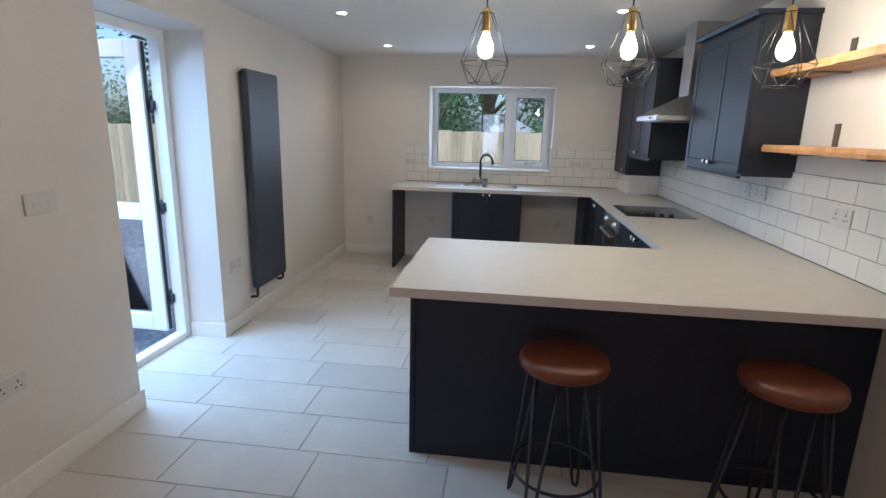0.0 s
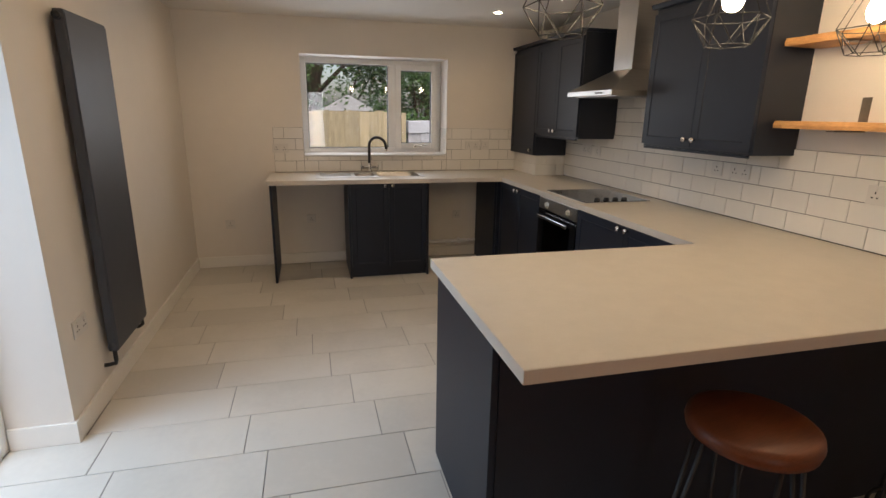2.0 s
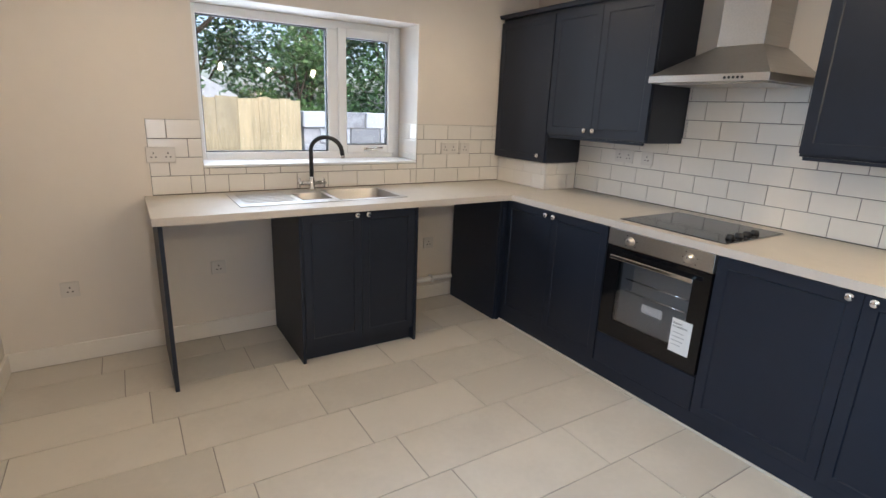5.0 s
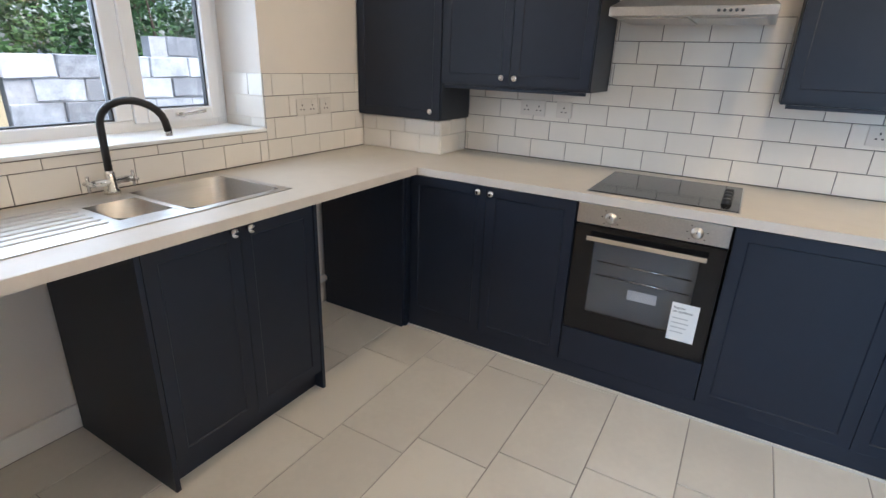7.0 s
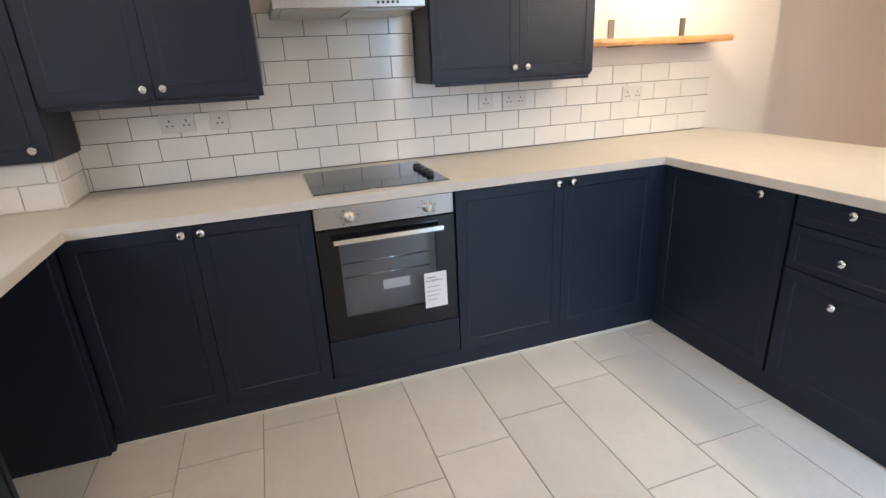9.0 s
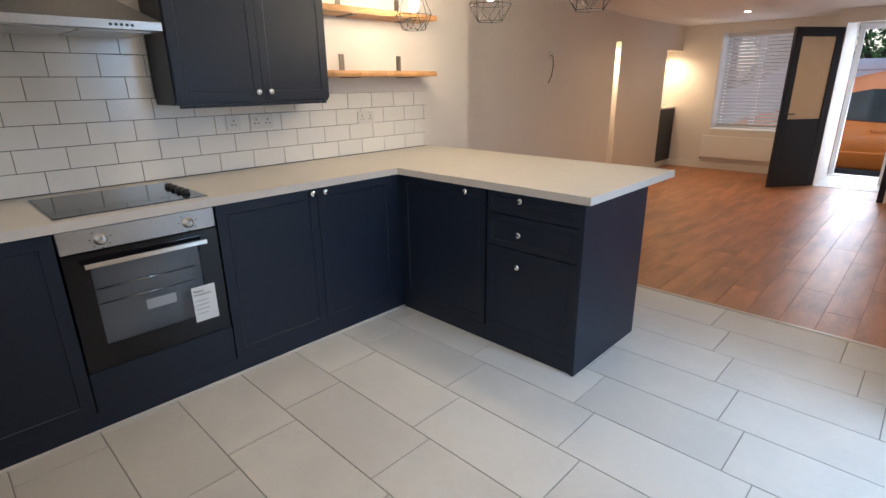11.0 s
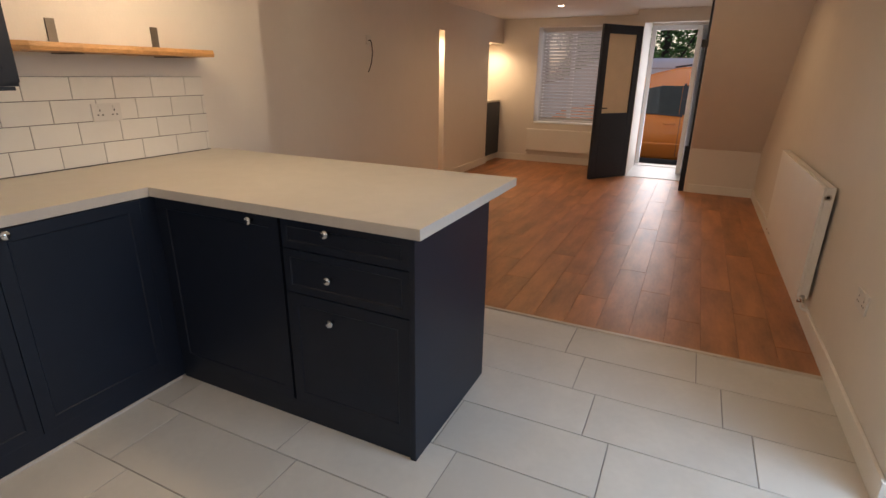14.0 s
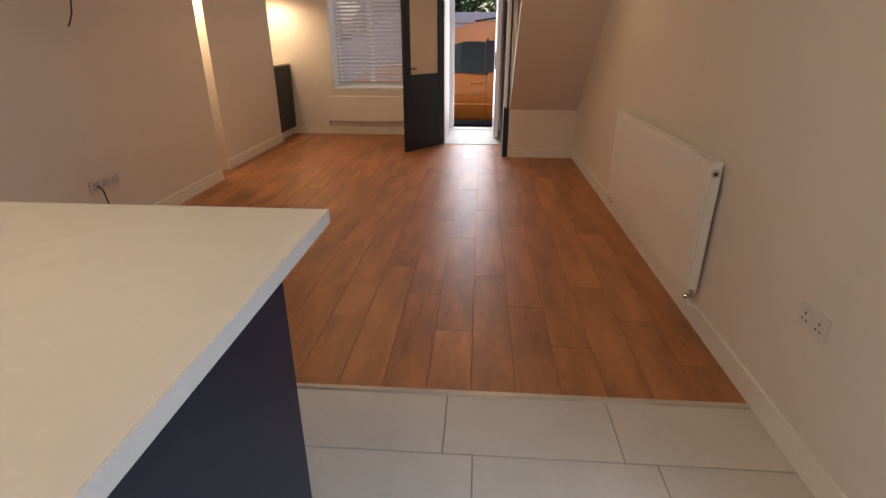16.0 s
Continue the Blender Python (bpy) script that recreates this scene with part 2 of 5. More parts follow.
def tube(path, r, bm=None, n=10):
    """A round tube along a path."""
    b2 = bmesh.new()
    path = [Vector(p) for p in path]
    rings = []
    side = Vector((0.31, 0.87, 0.39)).normalized()
    for i, p in enumerate(path):
        d = (path[min(i + 1, len(path) - 1)] - path[max(i - 1, 0)]).normalized()
        u = (side - d * side.dot(d)).normalized()
        w = d.cross(u)
        rings.append([b2.verts.new(p + r * (math.cos(a) * u + math.sin(a) * w)) for a in [2 * math.pi * k / n for k in range(n)]])
    for a, c in zip(rings, rings[1:]):
        for k in range(n):
            b2.faces.new((a[k], a[(k + 1) % n], c[(k + 1) % n], c[k]))
    b2.faces.new(rings[0][::-1])
    b2.faces.new(rings[-1])
    bmesh.ops.recalc_face_normals(b2, faces=b2.faces[:])
    return join(bm, b2)


def lathe(profile, n=24, m=None, bm=None):
    """A turned shape from (radius, height) pairs about z."""
    b2 = bmesh.new()
    rings = [[b2.verts.new((max(r, 1e-4) * math.cos(2 * math.pi * k / n), max(r, 1e-4) * math.sin(2 * math.pi * k / n), z)) for k in range(n)] for r, z in profile]
    for a, c in zip(rings, rings[1:]):
        for k in range(n):
            b2.faces.new((a[k], a[(k + 1) % n], c[(k + 1) % n], c[k]))
    b2.faces.new(rings[0][::-1])
    b2.faces.new(rings[-1])
    bmesh.ops.recalc_face_normals(b2, faces=b2.faces[:])
    if m is not None:
        b2.transform(m)
    return join(bm, b2)


def prism(points, axis, a, b, bm=None):
    """A polygon in the plane across axis, pushed from a to b along it."""
    b2 = bmesh.new()
    def at(u, v, w):
        return (w, u, v) if axis == "x" else (u, w, v) if axis == "y" else (u, v, w)
    f1 = [b2.verts.new(at(u, v, a)) for u, v in points]
    f2 = [b2.verts.new(at(u, v, b)) for u, v in points]
    b2.faces.new(f1)
    b2.faces.new(f2[::-1])
    for i in range(len(points)):
        j = (i + 1) % len(points)
        b2.faces.new((f1[j], f1[i], f2[i], f2[j]))
    bmesh.ops.recalc_face_normals(b2, faces=b2.faces[:])
    return join(bm, b2)


def mesh_of(name, bm, material, smooth=False):
    me = bpy.data.meshes.new(name)
    bm.to_mesh(me)
    bm.free()
    me.materials.append(material)
    if smooth:
        for p in me.polygons:
            p.use_smooth = True
    return me


def thing(name, place=(0, 0, 0), label="", category="", group="", kind=""):
    ob = new(name)
    ob.empty_display_size = 0.05
    ob.location = place
    ORG[ob] = Vector(place)
    return tagged(ob, label, category, group, kind)


def part(name, bm, material, parent, label="", smooth=False):
    """One mesh under a thing or a part; bm is in world places."""
    bm.transform(Matrix.Translation(-ORG[parent]))
    ob = new(name, mesh_of(name, bm, material, smooth))
    ob.parent = parent
    ORG[ob] = ORG[parent]
    return tagged(ob, label)


def solid(name, bm, material, label="", category="", group="", kind="", smooth=False):
    ob = new(name, mesh_of(name, bm, material, smooth))
    ORG[ob] = Vector((0, 0, 0))
    return tagged(ob, label, category, group, kind)


def structure(name, boxes, material, label, category="wall"):
    bm = None
    for lo, hi in boxes:
        bm = box(lo, hi, 0, bm)
    return solid(name, bm, material, label, category, kind="structure")


def shaker(x0, x1, z0, z1, m, rail=0.07):
    """A framed cabinet front in the x-z plane, its face to -y at y = 0, moved by m."""
    bm = box((x0, 0, z0), (x1, 0.019, z1))
    front = [f for f in bm.faces if f.normal.y < -0.9]
    bmesh.ops.inset_region(bm, faces=front, thickness=rail, depth=0)
    bmesh.ops.inset_region(bm, faces=front, thickness=0.006, depth=-0.0045)
    bm.transform(m)
    return bm


def knob(m):
    """A turned knob on its stem pointing to -y, moved by m."""
    return lathe([(0.006, 0), (0.006, 0.012), (0.0095, 0.014), (0.0155, 0.02), (0.016, 0.026), (0.012, 0.031), (0.004, 0.032)], 16, m @ pose(0, 0, 0, 90, 0, 0))


FACE_W = lambda x: Matrix.Translation((x, 0, 0)) @ Matrix.Rotation(radians(-90), 4, "Z")  # local x -> -y, faces -x
FACE_N = lambda y: Matrix.Translation((0, y, 0)) @ Matrix.Rotation(radians(180), 4, "Z")  # faces +y
FACE_S = lambda y: Matrix.Translation((0, y, 0))


def cabinet(name, lo, hi, face, fronts, knobs, label, group, z_body=None):
    """A carcass with its fronts and knobs. face 'w', 'n' or 's'. fronts: (a, b, z0, z1) along the face; knobs: (front, a, z)."""
    cx, cy = (lo[0] + hi[0]) / 2, (lo[1] + hi[1]) / 2
    ob = thing(name, (cx, cy, lo[2]), label, "cabinet", group)
    m = {"w": FACE_W(lo[0] - 0.02), "n": FACE_N(hi[1] + 0.02), "s": FACE_S(lo[1] - 0.02)}[face]
    flip = {"w": -1, "n": -1, "s": 1}[face]
    if z_body:
        b4 = box(lo, (hi[0], hi[1], z_body), 0.0015)
        box((lo[0], lo[1], z_body), (lo[0] + 0.018, hi[1], hi[2]), 0, b4)
        box((hi[0] - 0.018, lo[1], z_body), hi, 0, b4)
        part("body", b4, M_NAVYIN, ob)
    else:
        part("body", box(lo, hi, 0.0015), M_NAVYIN, ob)
    made = []
    for a, b, z0, z1 in fronts:
        a, b = sorted((a * flip, b * flip))
        made.append(part("door" if z1 - z0 > 0.3 else "drawer_front", shaker(a + 0.0015, b - 0.0015, z0, z1, m, 0.065 if z1 - z0 > 0.3 else 0.04), M_NAVY, ob))
    for i, a, z in knobs:
        part("knob", knob(m @ Matrix.Translation((a * flip, 0, z))), M_CHROME, made[i], "polished chrome knob", True)
    return ob

# ---- the large structure ----
WX_N, WX_S, EX, NY = -1.795, -1.715, 1.708, 6.61
D0, D1, DTOP = 2.88, 3.85, 2.09
structure("wall_west", [((-2.15, D1, -0.1), (WX_N, 7.0, 2.5)), ((-2.15, -4.3, -0.1), (WX_S, D0, 2.5)), ((-2.15, D0, DTOP), (WX_S - 0.01, D1, 2.5))],
          M_WALL, "off-white painted plaster wall with a patio door opening")
W0, W1, WZ0, WZ1 = -0.755, 0.657, 1.07, 1.995
structure("wall_north", [((WX_N, NY, -0.1), (W0, 7.0, 2.5)), ((W1, NY, -0.1), (2.2, 7.0, 2.5)), ((W0, NY, -0.1), (W1, 7.0, WZ0)), ((W0, NY, WZ1), (W1, 7.0, 2.5))],
          M_WALL, "off-white painted plaster wall round the kitchen window")
structure("wall_east", [((EX, 2.0, -0.1), (2.2, NY, 2.5))], M_WALL, "off-white painted kitchen wall behind the units")
structure("wall_living_east", [((1.90, -1.06, -0.1), (2.45, 2.0, 2.5)), ((2.40, -3.65, -0.1), (2.5, -1.06, 2.5)),
                               ((2.02, -1.4499, 1.88), (2.40, -1.06, 2.5)), ((2.02, -3.65, 1.83), (2.40, -3.0201, 2.5))],
          M_WALL, "off-white plaster wall with two lit alcoves")
structure("chimney_breast", [((2.02, -3.02, -0.1), (2.40, -1.45, 2.5))], M_WALL, "off-white plaster chimney breast between two alcoves")
F0, F1, FZ0, FZ1, FY = 0.43, 1.44, 0.63, 2.07, -3.65
structure("wall_south", [((F1, FY - 0.4, -0.1), (2.5, FY, 2.5)), ((-0.17, FY - 0.4, -0.1), (F0, FY, 2.5)), ((F0, FY - 0.4, -0.1), (F1, FY, FZ0)), ((F0, FY - 0.4, FZ1), (F1, FY, 2.5))],
          M_WALL, "off-white plaster wall round the front window")
structure("wall_porch", [((-0.17, FY, -0.1), (-0.07, -2.97, 2.5)), ((-1.0, -4.25, -0.1), (-0.93, -2.97, 2.5)), ((-0.93, -3.07, 2.04), (-0.17, -2.97, 2.5)),
                         ((-0.93, -4.25, 2.09), (-0.17, -4.05, 2.5)), ((-1.715, -4.3, -0.1), (-1.0, -4.2, 2.5)), ((-1.0, -2.97, 0.0), (-0.96, -2.36, 2.5))],
          M_WALL, "white painted walls of the small entrance porch")
structure("porch_ceiling", [((-0.93, -4.05, 2.19), (-0.17, -3.07, 2.25))], M_CEIL, "white painted porch ceiling", "ceiling")
structure("ceiling", [((-2.15, 0.9, CEIL_K), (2.5, 7.0, 2.56))], M_CEIL, "white painted kitchen ceiling", "ceiling")
structure("ceiling_living", [((-2.15, -4.3, CEIL_L), (2.5, 0.9, 2.56))], M_CEIL, "white painted living room ceiling", "ceiling")
solid("stair_soffit", prism([(-2.36, 0.0), (-2.28, 0.0), (-2.28, 0.54), (-0.62, 2.2), (-0.76, 2.2), (-2.36, 0.6)], "x", WX_S, -0.96), M_WALL,
      "sloping plaster underside of the staircase", "soffit", kind="structure")
structure("floor", [((-2.15, 2.03, -0.1), (2.0, 6.7, -0.004))], M_GROUT, "grey grouted tile bed of the kitchen floor", "floor")
structure("floor_living", [((-2.15, -4.3, -0.1), (2.5, 2.03, -0.004))], M_GAP, "dark underlay below the wood-effect floor", "floor")

# skirting, butted end to end
SK = 0.105


def skirting(runs):
    bm = None
    for x0, y0, x1, y1 in runs:
        b2 = box((x0, y0, 0), (x1, y1, SK), 0.003)
        bm = join(bm, b2) if bm else b2
    return bm


solid("baseboard", skirting([(WX_N, D1, WX_N + 0.015, NY - 0.015), (WX_N, NY - 0.015, 0.98, NY), (WX_N - 0.26, D1 - 0.015, WX_N + 0.015, D1)]), M_TRIM,
      "white painted skirting board of the kitchen", "skirting", kind="structure")
solid("baseboard_living", skirting([(WX_S, -2.265, WX_S + 0.015, D0), (WX_S - 0.28, D0, WX_S + 0.015, D0 + 0.015), (WX_S + 0.015, -2.28, -1.0, -2.265),
                                    (1.885, -1.06, 1.90, 2.0), (2.005, -3.02, 2.02, -1.45), (-0.07, FY, 2.4, FY + 0.015)]), M_TRIM,
      "white painted skirting board of the living room", "skirting", kind="structure")
solid("threshold_strip", prism([(2.012, -0.003), (2.045, -0.003), (2.04, 0.006), (2.02, 0.006)], "x", WX_S + 0.015, EX), mat("threshold_metal", (0.55, 0.48, 0.40), 0.4, 0.3), "pale metal strip between tiles and wood floor", "threshold", kind="structure")

# ---- windows and outer doors ----


def bars(rects, y0, y1, bevel=0.006):
    bm = None
    for x0, z0, x1, z1 in rects:
        bm = join(bm, box((x0, y0, z0), (x1, y1, z1), bevel)) if bm else box((x0, y0, z0), (x1, y1, z1), bevel)
    return bm


def ring(x0, z0, x1, z1, w):
    return [(x0, z0, x0 + w, z1), (x1 - w, z0, x1, z1), (x0 + w, z0, x1 - w, z0 + w), (x0 + w, z1 - w, x1 - w, z1)]


win = thing("window_1", ((W0 + W1) / 2, 6.92, WZ0), "white plastic casement window over the sink", "window", kind="structure")
FYW = 6.89
part("window_frame", bars(ring(W0, WZ0, W1, WZ1, 0.055) + [(0.105, WZ0 + 0.055, 0.19, WZ1 - 0.055)], FYW, FYW + 0.07), M_UPVC, win)
sash = part("sash", bars(ring(0.175, WZ0 + 0.04, W1 - 0.04, WZ1 - 0.04, 0.06), FYW - 0.018, FYW + 0.03), M_UPVC, win)
part("gasket", bars(ring(W0 + 0.054, WZ0 + 0.054, 0.106, WZ1 - 0.054, 0.008), FYW + 0.02, FYW + 0.05, 0), M_SEAL, win)
part("gasket", bars(ring(0.234, WZ0 + 0.099, W1 - 0.099, WZ1 - 0.099, 0.008), FYW + 0.004, FYW + 0.028, 0), M_SEAL, win)
for a, b, c, d in ((W0 + 0.058, 0.102, WZ0 + 0.058, WZ1 - 0.058), (0.238, W1 - 0.102, WZ0 + 0.103, WZ1 - 0.103)):
    part("pane", box((a, FYW + 0.03, c), (b, FYW + 0.034, d)), M_GLASS, win).visible_shadow = False
hb = box((0.36, FYW - 0.034, WZ0 + 0.058), (0.40, FYW - 0.018, WZ0 + 0.08), 0.003)
rod((0.38, FYW - 0.04, WZ0 + 0.069), (0.50, FYW - 0.05, WZ0 + 0.082), 0.007, hb)
part("handle", hb, M_CHROME, sash, "chrome window handle", True)
solid("window_sill", box((W0 + 0.002, NY - 0.012, WZ0 - 0.008), (W1 - 0.002, FYW, WZ0 + 0.008), 0.004), M_UPVC, "white window board under the kitchen window", "window sill", kind="structure")

# patio door: frame, then the leaf swung out
pd = thing("door_1", (-2.1, 3.365, 0), "white plastic glazed patio door standing open outwards", "door", kind="structure")
fr = None
for y0, y1, z0, z1 in ((D0, D0 + 0.06, 0.0, DTOP), (D1 - 0.06, D1, 0.0, DTOP), (D0 + 0.06, D1 - 0.06, DTOP - 0.06, DTOP), (D0 + 0.06, D1 - 0.06, -0.06, 0.045)):
    fr = join(fr, box((-2.14, y0, z0), (-2.06, y1, z1), 0.006)) if fr else box((-2.14, y0, z0), (-2.06, y1, z1), 0.006)
part("door_frame", fr, M_UPVC, pd)
leaf = None
LW, LY = 0.84, 3.77
for x0, x1, z0, z1 in ((-LW, -LW + 0.11, 0.06, 2.02), (-0.11, 0, 0.06, 2.02), (-LW + 0.11, -0.11, 0.06, 0.18), (-LW + 0.11, -0.11, 1.91, 2.02), (-LW + 0.11, -0.11, 0.86, 0.97)):
    b2 = box((x0, -0.03, z0), (x1, 0.03, z1), 0.006)
    leaf = join(leaf, b2) if leaf else b2
LEAF_M = Matrix.Translation((-2.165, LY, 0)) @ Matrix.Rotation(radians(-2), 4, "Z")
leaf.transform(LEAF_M)
lf = part("leaf", leaf, M_UPVC, pd)
for z0, z1 in ((0.18, 0.86), (0.97, 1.91)):
    b2 = box((-LW + 0.11, -0.004, z0), (-0.11, 0.004, z1))
    b2.transform(LEAF_M)
    part("pane", b2, M_GLASS, lf).visible_shadow = False
b2 = box((0.001, -0.014, 0.07), (0.006, 0.014, 2.01))
b2.transform(LEAF_M)
part("gasket", b2, M_SEAL, lf)
for z in (0.3, 0.95, 1.62):
    part("hinge", rod((-2.15, LY + 0.028, z - 0.05), (-2.15, LY + 0.028, z + 0.05), 0.013, box((-2.15, LY + 0.0, z - 0.03), (-2.12, LY + 0.045, z + 0.03), 0.003)), M_SEAL, pd, "dark door hinge", True)

fw = thing("window_2", ((F0 + F1) / 2, FY - 0.2, FZ0), "white front window behind a slatted blind", "window", kind="structure")
part("window_frame", bars(ring(F0, FZ0, F1, FZ1, 0.06) + [((F0 + F1) / 2 - 0.03, FZ0 + 0.06, (F0 + F1) / 2 + 0.03, FZ1 - 0.06)], FY - 0.31, FY - 0.24), M_UPVC, fw)
part("pane", box((F0 + 0.06, FY - 0.28, FZ0 + 0.06), (F1 - 0.06, FY - 0.276, FZ1 - 0.06)), M_GLASS, fw).visible_shadow = False
solid("window_sill", box((F0 + 0.002, FY - 0.24, FZ0 - 0.01), (F1 - 0.002, FY + 0.012, FZ0 + 0.012), 0.004), M_UPVC, "white window board under the front window", "window sill", kind="structure")
bl = thing("venetian_blind", ((F0 + F1) / 2, FY - 0.15, FZ0), "white slatted venetian blind lowered over the front window", "blind")
part("headrail", box((F0 + 0.03, FY - 0.19, FZ1 - 0.06), (F1 - 0.03, FY - 0.12, FZ1), 0.004), M_BLIND, bl)
part("bottom_rail", box((F0 + 0.04, FY - 0.175, FZ0 + 0.028), (F1 - 0.04, FY - 0.125, FZ0 + 0.046), 0.004), M_BLIND, bl)
slat = box((-(F1 - F0) / 2 + 0.05, -0.026, -0.0014), ((F1 - F0) / 2 - 0.05, 0.026, 0.0012))
slat.transform(pose(0, 0, 0, 50, 0, 0))
slat_me = mesh_of("slat", slat, M_BLIND)
nsl = 27
for i in range(nsl):
    s = new("slat", slat_me)
    s.parent = bl
    s.location = (0, -0.005, 0.07 + i * (FZ1 - FZ0 - 0.145) / (nsl - 1))
for x in (0.62, 0.93, 1.24):
    part("cord", rod((x, FY - 0.125, FZ0 + 0.04), (x, FY - 0.125, FZ1 - 0.03), 0.0015, None, 6), M_BLIND, bl)

# front door frame and its leaf, opened inwards against the porch wall
fd = thing("door_2", (-0.55, -4.1, 0), "white plastic front door standing open inwards", "door", kind="structure")
b2 = box((-0.23, -4.2, 0), (-0.17, -4.12, 2.09), 0.005)
box((-0.93, -4.2, 0), (-0.87, -4.12, 2.09), 0.005, b2)
box((-0.87, -4.2, 2.03), (-0.23, -4.12, 2.09), 0.005, b2)
box((-0.93, -4.25, -0.1), (-0.17, -4.05, 0.02), 0.005, b2)
part("door_frame", b2, M_UPVC, fd)
b2 = box((-0.87, -4.11, 0.03), (-0.81, -3.35, 2.02), 0.006)
lf = part("leaf", b2, M_UPVC, fd)
hb = box((-0.81, -3.43, 0.9), (-0.80, -3.395, 1.12), 0.003)
rod((-0.80, -3.41, 1.06), (-0.765, -3.41, 1.06), 0.008, hb)
rod((-0.768, -3.405, 1.06), (-0.768, -3.52, 1.06), 0.008, hb)
part("handle", hb, M_SEAL, lf, "dark lever handle")
b2 = box((-0.93, -4.05, -0.1), (-0.17, -2.99, 0.006))
solid("porch_floor", b2, mat("porch_mat", (0.52, 0.53, 0.54), 0.5, vary=0.1), "pale grey floor of the entrance porch", "floor", kind="structure")

# inner glazed door, hinged on the porch opening and swung into the room
idr = thing("door_3", (-0.15, -2.985, 0.012), "dark navy door with frosted upper glass standing open", "door", kind="structure")
ORG[idr] = Vector((0, 0, 0))
w = 0.70
b2 = None
for x0, x1, z0, z1 in ((0, 0.105, 0, 1.98), (w - 0.105, w, 0, 1.98), (0.105, w - 0.105, 0, 0.88), (0.105, w - 0.105, 1.87, 1.98)):
    c = box((x0, -0.02, z0), (x1, 0.02, z1), 0.003)
    b2 = join(b2, c) if b2 else c
lf = part("leaf", b2, M_NAVY, idr)
part("pane", box((0.105, -0.004, 0.88), (w - 0.105, 0.004, 1.87)), M_FROST, lf, "frosted glass pane")
for s in (1, -1):
    hb = rod((w - 0.05, 0.02 * s, 0.95), (w - 0.05, 0.055 * s, 0.95), 0.008)
    rod((w - 0.045, 0.053 * s, 0.95), (w - 0.16, 0.053 * s, 0.95), 0.008, hb)
    part("handle", hb, M_BLACK, lf, "black lever handle")
idr.rotation_euler = (0, 0, radians(54))

# ---- kitchen units ----
WT, WB = 0.911, 0.873
BX = 1.05  # front plane of the east run
UN = "fitted base units"
cabinet("corner_base_unit", (BX + 0.0, 5.122, 0.012), (EX - 0.02, 6.585, WB), "w", [(5.125, 5.56, 0.09, WB - 0.005), (5.56, 5.99, 0.09, WB - 0.005)], [(0, 5.527, 0.842), (1, 5.594, 0.842)],
        "dark navy corner base unit with two panelled doors", UN)
cabinet("base_unit", (BX, 3.43, 0.012), (EX - 0.02, 4.518, WB), "w", [(3.46, 3.978, 0.09, WB - 0.005), (3.978, 4.515, 0.09, WB - 0.005)], [(0, 3.94, 0.85), (1, 4.015, 0.85)],
        "dark navy base unit with two panelled doors beside the oven", UN)
sbu = cabinet("sink_base_unit", (-0.376, 6.0, 0.09), (0.316, 6.585, WB), "s", [(-0.375, -0.032, 0.095, WB - 0.005), (-0.032, 0.315, 0.095, WB - 0.005)], [(0, -0.067, 0.852), (1, 0.0, 0.852)],
              "dark navy base unit with two doors under the sink", UN, 0.73)
for x in (-0.395, 0.317):
    part("side_panel", box((x, 5.976, 0.0), (x + 0.018, 6.585, WB), 0.0015), M_NAVY, sbu)
part("plinth", box((-0.3765, 6.025, 0.0), (0.3165, 6.043, 0.0895), 0.001), M_NAVY, sbu)
PX = -0.19
cabinet("peninsula_door_unit", (0.355, 2.77, 0.012), (1.028, 3.372, WB), "n", [(0.36, 1.02, 0.09, WB - 0.005)], [(0, 0.487, 0.84)], "dark navy peninsula unit with one panelled door", UN)
cabinet("peninsula_drawer_unit", (PX, 2.77, 0.012), (0.353, 3.372, WB), "n", [(PX + 0.0, 0.35, 0.755, WB - 0.005), (PX + 0.0, 0.35, 0.58, 0.75), (PX + 0.0, 0.35, 0.09, 0.575)],
        [(0, 0.132, 0.838), (1, 0.134, 0.665), (2, 0.135, 0.495)], "dark navy peninsula unit with three drawers", UN)
oh = thing("oven_housing", (1.37, 4.82, 0.012), "dark navy housing round the built-in oven", "cabinet", UN)
part("body", box((BX, 4.52, 0.012), (EX - 0.02, 5.12, 0.27), 0.001), M_NAVYIN, oh)
part("back", box((BX + 0.5, 4.52, 0.271), (EX - 0.02, 5.12, WB), 0.001), M_NAVYIN, oh)
part("filler_front", box((BX - 0.019, 4.52, 0.09), (BX - 0.001, 5.12, 0.268), 0.002), M_NAVY, oh)
solid("corner_post", prism([(1.021, 3.375), (BX + 0.02, 3.375), (BX + 0.02, 3.46), (BX - 0.019, 3.46), (BX - 0.019, 3.391), (1.021, 3.391)], "z", 0.012, WB), M_NAVY, "dark navy corner post between two unit runs", "cabinet post")
for nm, lo, hi, lab in (("end_panel", (-1.05, 5.985, 0.0), (-1.03, NY - 0.03, WB), "dark navy end panel of the sink run"),
                        ("end_panel", (-0.215, 2.735, 0.0), (-0.192, 3.40, WB), "dark navy end panel of the peninsula"),
                        ("back_panel", (-0.19, 2.735, 0.0), (EX - 0.003, 2.755, WB), "dark navy back panel facing the bar stools"),
                        ("side_panel", (0.985, 6.012, 0.0), (1.003, NY - 0.03, WB), "dark navy side panel of the corner unit"),
                        ("filler_panel", (1.004, 6.0, 0.0), (BX - 0.002, 6.018, WB), "dark navy filler beside the corner unit")):
    solid(nm, box(lo, hi, 0.0015), M_NAVY, lab, "cabinet panel")
